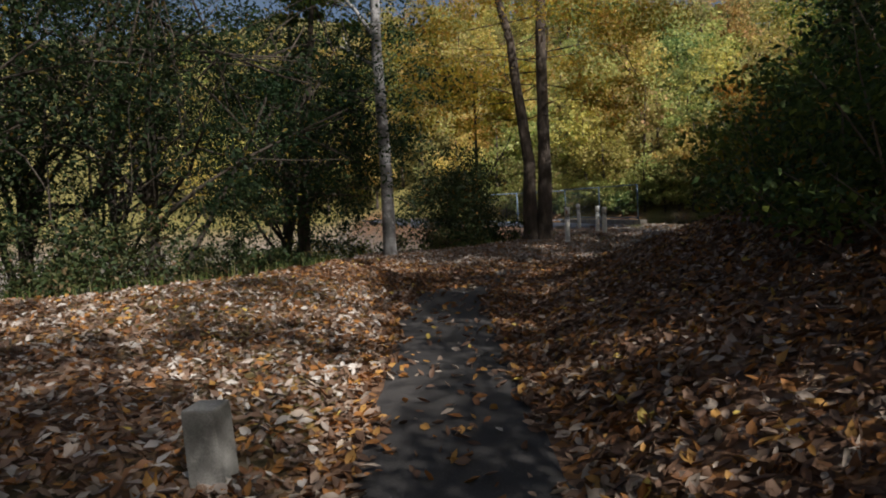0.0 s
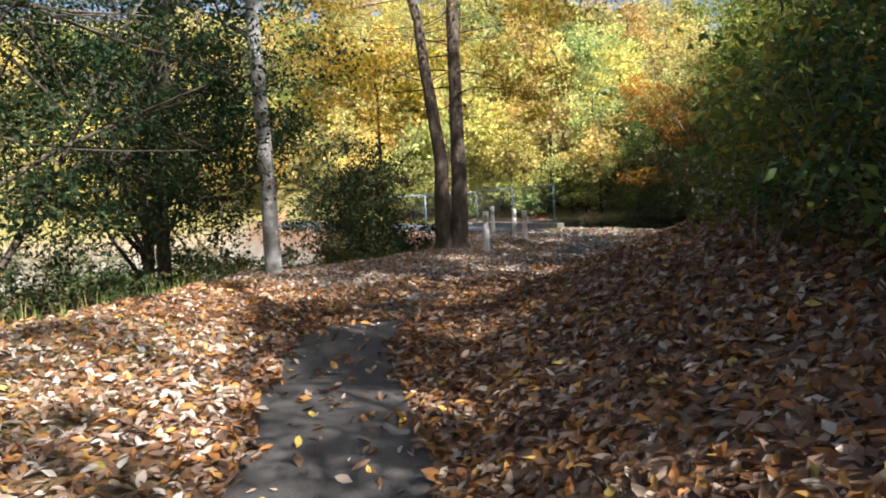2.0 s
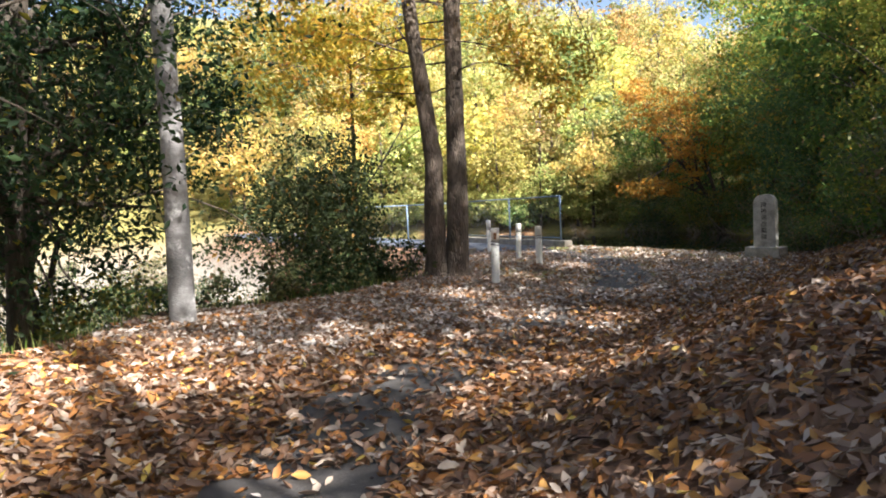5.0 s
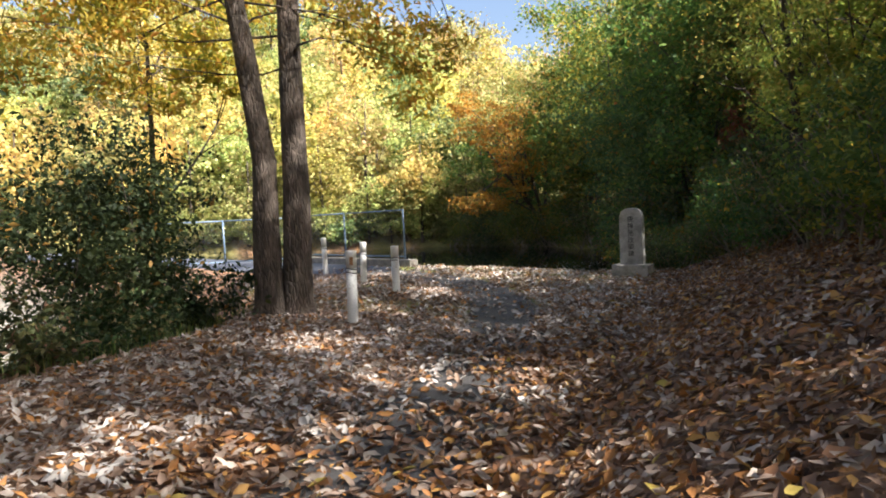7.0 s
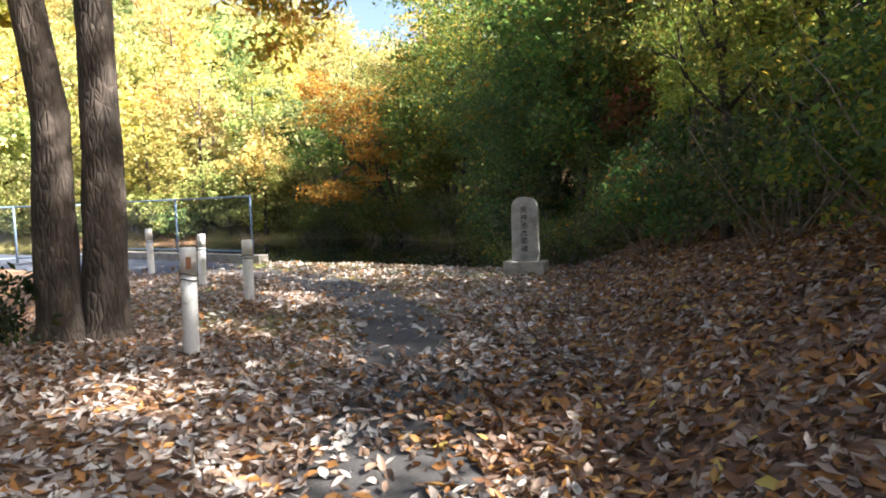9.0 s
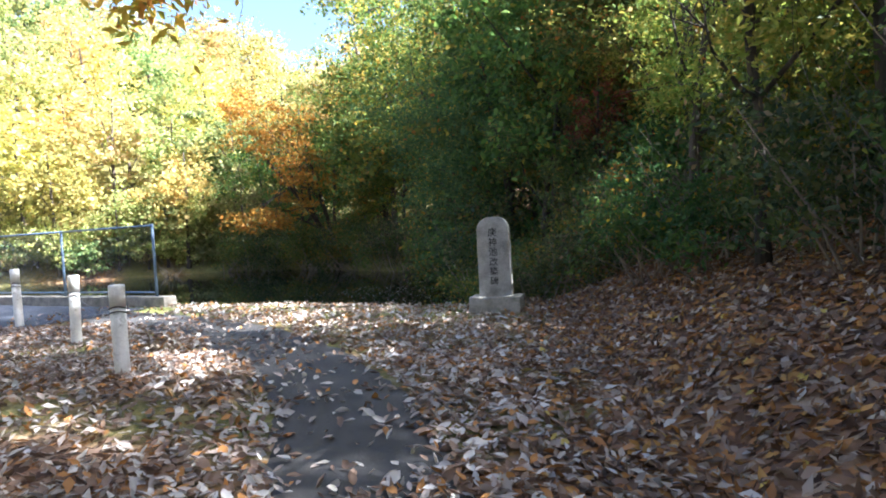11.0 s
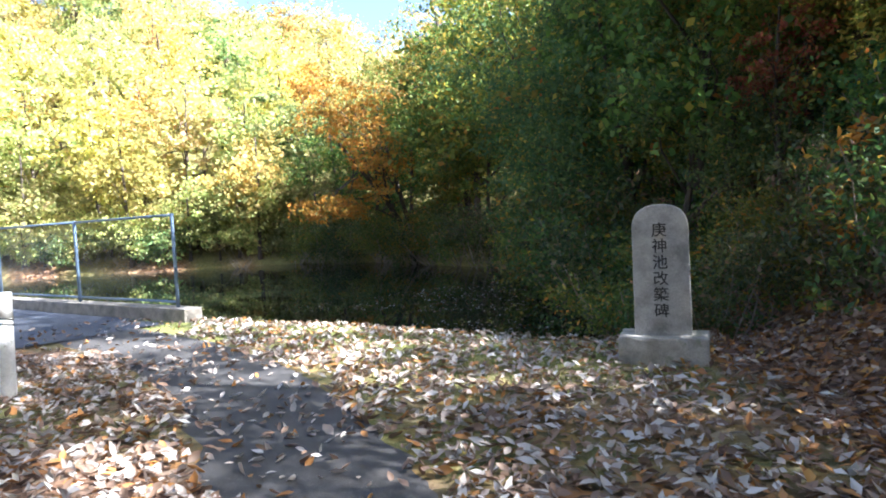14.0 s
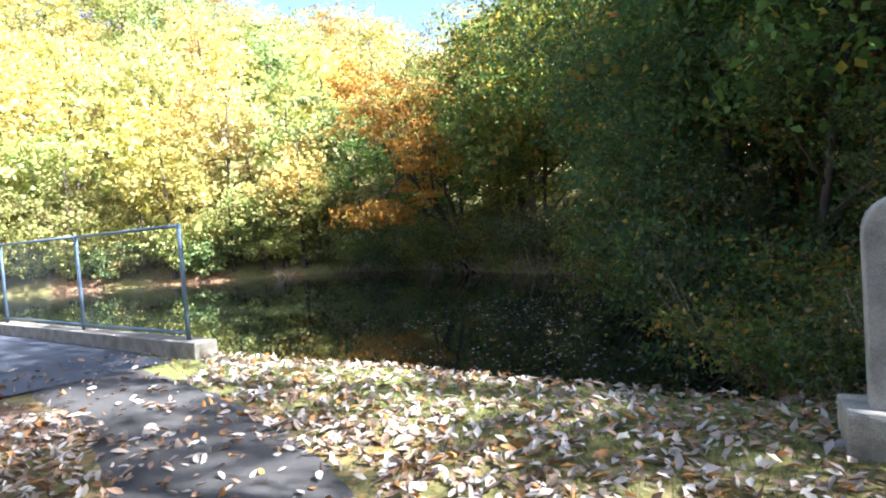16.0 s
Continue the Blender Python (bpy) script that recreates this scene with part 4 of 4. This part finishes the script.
for (x, y), h in zip(tries[order], hh[order]):
    if h < 0.9 or h > 62 or (x > 15 and y < 60 and h < 9) or x < -0.55 * y + 12:
        continue
    near = 4.0 if h < 10 else 4.9 if h < 35 else 6.0
    if x < -12:
        near *= 1.25
    if all((x - a) ** 2 + (y - b) ** 2 > near * near for a, b in kept):
        kept.append((x, y))
    if len(kept) >= 195:
        break
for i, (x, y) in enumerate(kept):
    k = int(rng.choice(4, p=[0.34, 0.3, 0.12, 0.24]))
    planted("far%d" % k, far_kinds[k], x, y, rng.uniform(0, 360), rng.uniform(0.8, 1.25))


# ---------- stone post, posts, fence, monument ----------
def stone_post():
    bm = bmesh.new()
    box(bm, pose(0, 0, 0.12), 0.2, 0.2, 0.64, 0.016)
    for v in bm.verts:
        k = 1 - 0.1 * max(0, v.co.z)
        v.co.x *= k
        v.co.y *= k
        v.co += Vector((math.sin(v.co.z * 31), math.cos(v.co.y * 47), 0)) * 0.002
        if v.co.z > 0.42:
            v.co.z += 0.014 - 0.1 * (abs(v.co.x) + abs(v.co.y)) * 0.4
    ob = part("boundary_stone", bm, M_GRANITE, None)
    ob.matrix_basis = pose(-1.32, 3.52, hz(-1.32, 3.52), 1.5, -2, -11)
    return tagged(ob, "short square grey stone marker post among fallen leaves", "stone post")


stone_post()


def guard_post(label, high, r, at, rust):
    t = thing("guard_post", label, "post", "guard posts along the path", at)
    rng = np.random.default_rng(int(high * 1000))
    v, f = tube([(0, 0, -0.3), (0, 0, 0.02), (0, 0, high * 0.5), (0, 0, high * 0.76)], [r * 1.01, r, r, r], 20)
    part("shaft", mesh_from("shaft", v, f, M_POST, True), M_POST, t)
    v, f = tube([(0, 0, high * 0.76), (0, 0, high - 0.012), (0, 0, high - 0.003), (0, 0, high)], [r * 1.03, r * 1.03, r * 0.98, r * 0.85], 20)
    part("cap", mesh_from("cap", v, f, M_CAP, True), M_CAP, t, "clean white reflective sleeve")
    for z in (high * 0.755, high * 0.705):
        ring = [(math.cos(a) * (r + 0.006), math.sin(a) * (r + 0.006), z + 0.012 * math.sin(2 * a)) for a in [6.2832 * k / 18 for k in range(19)]]
        v, f = tube(ring, [0.007] * 19, 5)
        part("wire_loop", mesh_from("wire_loop", v, f, M_BAND, True), M_BAND, t)
    if rust:
        bm = bmesh.new()
        box(bm, pose(0, -r - 0.002, high * 0.86), 0.05, 0.012, 0.12, 0.004)
        part("rust_plate", bm, paint_material("rusty_plate", (0.3, 0.15, 0.07), 0.9), t, "rust-stained plate")
    return t


POSTS = [(3.65, 19.2, 1.06, 0.075, 0.08), (5.43, 21.95, 0.93, 0.075, 0.06), (6.1, 25.8, 1.04, 0.075, 0.05), (6.15, 29.4, 1.1, 0.075, 0.03)]
for i, (x, y, h, r, z) in enumerate(POSTS):
    guard_post("white painted steel guard post with wire loops", h, r, pose(x, y, hz(x, y), (-1, 0.5, 1, 0)[i], (1.2, -0.4, 0.8, -1)[i], 20 if i else -18), i == 0)
for (a, b) in ((1, 2), (2, 3)):
    pa, pb = POSTS[a], POSTS[b]
    pts = []
    for k in range(13):
        u = k / 12
        x, y = pa[0] + (pb[0] - pa[0]) * u, pa[1] + (pb[1] - pa[1]) * u
        z = (hz(pa[0], pa[1]) + pa[2] * 0.73) * (1 - u) + (hz(pb[0], pb[1]) + pb[2] * 0.73) * u
        pts.append((x, y, z - 0.09 * math.sin(math.pi * u)))
    v, f = tube(pts, [0.005] * 13, 5)
    tagged(part("guard_wire", mesh_from("guard_wire", v, f, M_WIRE, True), M_WIRE, None), "slack galvanised wire strung between guard posts", "wire", "guard wires")

# low concrete kerb under the fence
FENCE = [Vector((8.92, 29.85)), Vector((7.95, 33.05)), Vector((6.9, 36.45))]
TURNED = [Vector((6.9, 36.45)), Vector((4.3, 37.0)), Vector((1.8, 37.6))]


def wall_kerb(a, b, wide, top, name, label):
    d = (b - a)
    m = Matrix.Translation(((a.x + b.x) / 2, (a.y + b.y) / 2, top / 2 - 0.35)) @ Matrix.Rotation(math.atan2(d.y, d.x), 4, "Z")
    bm = bmesh.new()
    box(bm, m, d.length, wide, top + 0.7, 0.02)
    return tagged(part(name, bm, M_CONCRETE, None), label, "kerb", kind="structure")


ud = (FENCE[2] - FENCE[0]).normalized()
wall_kerb(FENCE[0] - ud * 0.42, FENCE[2] + ud * 0.3, 0.34, 0.24, "kerb", "low weathered concrete kerb wall under the fence")
wall_kerb(Vector((5.2, 29.4)), Vector((5.45, 28.9)), 0.3, 0.2, "kerb", "short concrete kerb stub beside the lane")


def fence(posts, base, high, label):
    t = thing("chain_link_fence", label, "fence")
    for p in posts:
        v, f = tube([(p.x, p.y, base - 0.05), (p.x, p.y, base + high * 0.5), (p.x, p.y, base + high)], [0.032, 0.032, 0.032], 12)
        part("post", mesh_from("post", v, f, M_FENCE, True), M_FENCE, t)
    for a, b in zip(posts, posts[1:]):
        for z, name in ((base + high - 0.03, "top_rail"), (base + 0.09, "bottom_rail")):
            v, f = tube([(a.x, a.y, z), (b.x, b.y, z)], [0.024, 0.024], 10)
            part(name, mesh_from(name, v, f, M_FENCE, True), M_FENCE, t)
        lo, hi, L = base + 0.1, base + high - 0.04, (b - a).length
        span, step, chunks = hi - lo, 0.105, []
        u = (b - a).normalized()
        for sgn in (1, -1):
            s = -span
            while s < L + span:
                z0, s0, s1 = lo, s, s + sgn * span
                c0, c1 = min(max(s0, 0), L), min(max(s1, 0), L)
                if abs(c1 - c0) > 0.02:
                    za, zb = lo + abs(c0 - s0), lo + abs(c1 - s0)
                    if za <= hi and zb <= hi + 1e-6:
                        p, q = a + u * c0, a + u * c1
                        chunks.append(tube([(p.x, p.y, za), (q.x, q.y, zb)], [0.0011, 0.0011], 3))
                s += step
        v, f = join(chunks)
        part("mesh_panel", mesh_from("mesh_panel", v, f, M_WIRE), M_WIRE, t, "galvanised diamond wire mesh")
    return t


fence(FENCE, 0.24, 1.62, "blue-grey chain-link fence on the kerb by the pond")
fence(TURNED, 0.1, 1.72, "blue-grey chain-link fence across the dam")


# stone monument
def monument():
    t = thing("stone_monument", "upright granite memorial stone with carved black characters on a plinth", "monument",
              at=pose(11.27, 21.9, hz(11.27, 21.9) - 0.02, 0, 0, 0) @ Matrix.Rotation(math.atan2(-0.87, 0.5), 4, "Z"))
    W, D, H0 = 0.84, 0.52, 0.27
    bm = bmesh.new()
    box(bm, pose(0, 0, H0 / 2 - 0.08), W, D, H0 + 0.16, 0.02)
    bmesh.ops.subdivide_edges(bm, edges=bm.edges[:], cuts=3, use_grid_fill=True)
    for v in bm.verts:
        v.co += Vector(noise.noise_vector(v.co * 6.0)) * 0.02
    part("plinth", bm, M_PLINTH, t, "rough-hewn granite plinth")
    w, d, h = 0.265, 0.09, 1.31
    outline = [(-w * 1.02, 0), (w * 1.02, 0)]
    sh = h - w * 0.92
    for k in range(17):
        a = math.pi * k / 16
        outline.append((w * math.copysign(abs(math.cos(a)) ** 0.82, math.cos(a)), sh + w * 0.92 * math.sin(a) ** 0.9))
    bm = bmesh.new()
    vs = [bm.verts.new((x, -d, z + H0 - 0.02)) for x, z in outline]
    face = bm.faces.new(vs)
    r = bmesh.ops.extrude_face_region(bm, geom=[face])
    bmesh.ops.translate(bm, vec=(0, 2 * d, 0), verts=[g for g in r["geom"] if isinstance(g, bmesh.types.BMVert)])
    bmesh.ops.recalc_face_normals(bm, faces=bm.faces)
    es = [e for e in bm.edges if abs(e.verts[0].co.y - e.verts[1].co.y) < 1e-4]
    bmesh.ops.bevel(bm, geom=es, offset=0.018, segments=3, profile=0.6, affect="EDGES")
    stele = part("stele", bm, M_GRANITE, t, "grey granite slab with a rounded top")
    for k, ch in enumerate("庚神池改築碑"):
        cu = bpy.data.curves.new("character", "FONT")
        cu.body, cu.size, cu.extrude, cu.align_x, cu.offset = ch, 0.147, 0.002, "CENTER", 0.0014
        tmp = new("character_source", cu)
        me = bpy.data.meshes.new_from_object(tmp.evaluated_get(bpy.context.evaluated_depsgraph_get()))
        bpy.data.objects.remove(tmp)
        me.materials.clear()
        me.materials.append(M_INK)
        ob = part("character", me, M_INK, stele, "black carved character")
        ob.matrix_basis = pose(-0.005, -d - 0.001, H0 + 0.985 - 0.159 * k, 90, 0, 0)
    return t


monument()


# ---------- grass, twigs, fallen leaves ----------
def blades(n_at, high, mat, seed, name, label, lean=0.35, wide=0.012):
    rng = np.random.default_rng(seed)
    n = len(n_at)
    tv = np.array([(-0.5, 0, 0), (0.5, 0, 0), (0.3, 0.15, 0.55), (-0.3, 0.15, 0.55), (0, 0.5, 1.0)])
    tf = np.array([(0, 1, 2), (0, 2, 3), (3, 2, 4)])
    a = rng.uniform(0, 6.283, n)
    hgt = high * rng.uniform(0.5, 1.3, n)
    c, s = np.cos(a)[:, None], np.sin(a)[:, None]
    lx = tv[None, :, 0] * wide * rng.uniform(0.7, 1.4, n)[:, None]
    ly = tv[None, :, 1] * hgt[:, None] * lean * 2 * rng.uniform(0.2, 1.4, n)[:, None]
    v = np.stack([n_at[:, 0:1] + c * lx - s * ly, n_at[:, 1:2] + s * lx + c * ly, n_at[:, 2:3] + tv[None, :, 2] * hgt[:, None]], -1)
    f = tf[None] + (np.arange(n) * 5)[:, None, None]
    return tagged(new(name, mesh_from(name, v.reshape(-1, 3), f.reshape(-1, 3), mat)), label, "grass", kind="stuff")


rng = np.random.default_rng(9)
pts = []
for (ax, ay), (bx, by) in zip(RIDGE[1:11], RIDGE[2:12]):
    L = math.hypot(bx - ax, by - ay)
    n = int(L * 100)
    u = rng.uniform(0, 1, n)
    side = rng.gamma(1.6, 0.4, n) - 0.1
    pts.append(np.stack([ax + (bx - ax) * u - (by - ay) / L * side, ay + (by - ay) * u + (bx - ax) / L * side], 1))
pts = np.concatenate(pts)
blades(np.column_stack([pts, height(pts[:, 0], pts[:, 1]) - 0.02]), 0.26, L_GRASS, 10, "grass", "tufts of rough grass along the rim of the slope")
pts = rng.uniform((-16, 12), (2, 34), (9000, 2))
pts = pts[inside(VALLEY, pts[:, 0], pts[:, 1]) & (distance(RIDGE, pts[:, 0], pts[:, 1]) > 1.0)]
blades(np.column_stack([pts, height(pts[:, 0], pts[:, 1]) - 0.02]), 0.5, L_STRAW, 11, "dry_grass", "pale dry grass on the sunny slope below", 0.5, 0.02)
pts = rng.uniform((7.5, 20), (13, 31), (30000, 2))
sh = distance(POND[:5], pts[:, 0], pts[:, 1])
ok = (sh < 3.4) & (hill(pts[:, 0], pts[:, 1]) < -0.5) & (distance(LINE, pts[:, 0], pts[:, 1]) > 0.8) & ~inside(POND, pts[:, 0], pts[:, 1]) & (wave(pts[:, 0], pts[:, 1], 1.7) > -0.5)
pts = pts[ok][:9000]
blades(np.column_stack([pts, height(pts[:, 0], pts[:, 1]) - 0.01]), 0.05, L_GRASS, 12, "grass", "short mossy grass beside the pond", 0.4, 0.008)

# dry canes and dead twigs on the bank
chunks = []
for k in range(420):
    s = rng.uniform(-1, 25)
    x, y = along(s, rng.uniform(2.0, 4.8)) if s > 0 else (rng.uniform(3.2, 5.0), rng.uniform(2.5, 6.0))
    z = hz(x, y)
    L = rng.uniform(0.6, 3.0)
    e = (x - rng.uniform(-0.3, 0.9) * L * 0.6, y + rng.uniform(-0.6, 0.6) * L, z + L * rng.uniform(0.3, 0.95))
    r = rng.uniform(0.003, 0.009)
    chunks.append(tube(bent((x, y, z - 0.05), e, rng, 0.12, 4), [r, r * 0.9, r * 0.75, r * 0.55, r * 0.25], 4))
v, f = join(chunks)
tagged(new("dry_twigs", mesh_from("dry_twigs", v, f, M_TWIG, True)), "dry canes and dead twigs sticking out of the bank", "twigs", kind="stuff")

# drowned branch at the far shore
chunks = []
for k in range(9):
    e = (rng.uniform(-1.6, 1.6), rng.uniform(-0.8, 0.8), rng.uniform(0.3, 1.3))
    chunks.append(tube(bent((0, 0, -0.4), e, rng, 0.2, 4), [0.05, 0.042, 0.034, 0.024, 0.01], 5))
v, f = join(chunks)
drift = tagged(new("driftwood", mesh_from("driftwood", v, f, M_TWIG, True)), "bleached dead branch lying in the shallow water", "driftwood")
drift.matrix_basis = pose(21.2, 58.6, WATER) @ Matrix.Diagonal((0.6, 0.6, 0.55, 1))

# leaf litter
N = 310000
rng = np.random.default_rng(33)
P = rng.uniform((-10, 0.6), (14.5, 31), (N, 2))
x, y = P[:, 0], P[:, 1]
dl, hd = distance(LINE, x, y), hill(x, y)
half = np.interp(y, [0, 10, 18, 24], [0.56, 0.56, 0.55, 0.66])
core = dl < half * (0.96 + 0.3 * wave(x, y, 2.6, 0.7) + 0.2 * wave(x, y, 7.0, 2.0))
patch = (np.hypot(x - 1.05, (y - 12.9) * 0.8) < 0.8) | (np.hypot(x - 3.5, y - 15.5) < 0.5) | (np.hypot(x - 1.7, y - 14.6) < 0.35)
dens = np.ones(N)
dens = np.where(core & (y < 11.3), 0.05 + 0.1 * np.clip(wave(x, y, 3.3, 1.0), 0, 1), dens)
dens = np.where(core & (y >= 11.3) & (y < 17.8), np.where(patch & (wave(x, y, 3.0, 2.0) > -0.25), 0.22, 0.75), dens)
dens = np.where(core & (y >= 17.8), 0.07 + 0.24 * np.clip(wave(x, y, 2.4, 4.0), 0, 1), dens)
near_shore = (distance(POND[:5], x, y) < 4.0) & (hd < -0.2) & ~core & (x > 7.4)
dens = np.where(near_shore, 0.52 + 0.2 * wave(x, y, 1.3, 0.2), dens)
dens = np.where((x > 3.5) & (y > 19.5) & (hd < -0.5) & ~core & ~near_shore, 0.65, dens)
road_d = distance([(7.45, 29.3), (6.9, 31), (5.6, 35.5)], x, y)
dens = np.where(road_d < 1.5, 0.05, dens)
dens = np.where((x < -0.8) & (y < 11), 0.8 + 0.2 * wave(x, y, 0.9, 3), dens)
dens = np.where(inside(VALLEY, x, y), np.where(distance(RIDGE, x, y) < 0.7, 0.5, 0.05), dens)
dens = np.where(hd > 2.6, 0.35, dens)
dens = np.where(hd > 5, 0.0, dens)
dens = np.where(inside(POND, x, y) | (distance(POND, x, y, True) < 0.35), 0, dens)
dens *= np.clip(1.5 - dl / 9, 0.3, 1)
P = P[rng.uniform(0, 1, N) < dens]
x, y = P[:, 0], P[:, 1]
P3 = np.column_stack([x, y, height(x, y) + rng.uniform(0.012, 0.045, len(x))])
UP = normal(x, y) + rng.normal(size=(len(x), 3)) * 0.5
SZ = rng.uniform(0.055, 0.142, len(x))
WD = rng.uniform(0.34, 0.56, len(x))
pale = (y > 15 + wave(x, y, 0.7) * 2) & (hill(x, y) < -0.6 + rng.normal(size=len(x)) * 0.5)
# left lawn: half the leaves turn pale, bright sunlight put into their colour
pale |= (x < -0.8) & (y < 11) & (rng.uniform(0, 1, len(x)) < 0.5)
close = distance(LINE, x, y) < 1.5
for sel, tpl, mat in ((close & ~pale, LEAF8, L_LITTER), (close & pale, LEAF8, L_PALE), (~close & ~pale, LEAF4, L_LITTER), (~close & pale, LEAF4, L_PALE)):
    v, f = leaves(tpl, P3[sel], UP[sel], SZ[sel], WD[sel], rng)
    tagged(new("fallen_leaves", mesh_from("fallen_leaves", v, f, mat, False)), "carpet of curled brown, tan and orange fallen leaves", "leaves", kind="stuff")

# leaves floating on the pond
Q = rng.uniform((13.5, 24), (23, 37), (1500, 2))
Q = Q[inside(POND, Q[:, 0], Q[:, 1]) & (wave(Q[:, 0], Q[:, 1], 0.6, 1.0) > -0.15)]
v, f = leaves(LEAF4, np.column_stack([Q, np.full(len(Q), WATER + 0.004)]), np.tile([0, 0, 1.0], (len(Q), 1)), rng.uniform(0.06, 0.11, len(Q)), rng.uniform(0.4, 0.6, len(Q)), rng)
tagged(new("floating_leaves", mesh_from("floating_leaves", v, f, L_PALE)), "pale fallen leaves floating on dark water", "leaves", kind="stuff")

# single leaves lying on the asphalt
rng = np.random.default_rng(51)
one = []
for k in range(9):
    v, f = leaves(LEAF8, np.zeros((1, 3)), np.array([[0, 0, 1.0]]) + rng.normal(size=(1, 3)) * 0.12, np.array([rng.uniform(0.065, 0.11)]), np.array([rng.uniform(0.36, 0.5)]), rng)
    one.append(mesh_from("fallen_leaf", v, f, L_LITTER if k % 3 else L_PALE))
LP = [Vector(p) for p in LINE]
for k in range(75):
    i = int(rng.choice([1, 2, 3, 7, 8, 9, 10], p=[0.12, 0.16, 0.1, 0.12, 0.18, 0.18, 0.14]))
    p = LP[i].lerp(LP[i + 1], rng.uniform(0, 1))
    px, py = p.x + rng.uniform(-0.5, 0.5), p.y + rng.uniform(-0.3, 0.3)
    if py < 1.0:
        continue
    ob = new("fallen_leaf", one[k % 9])
    ob.matrix_basis = pose(px, py, hz(px, py) + 0.028, rng.uniform(-8, 8), rng.uniform(-8, 8), rng.uniform(0, 360))
    tagged(ob, "curled dry fallen leaf lying on the asphalt path", "leaf", "single leaves on the path")
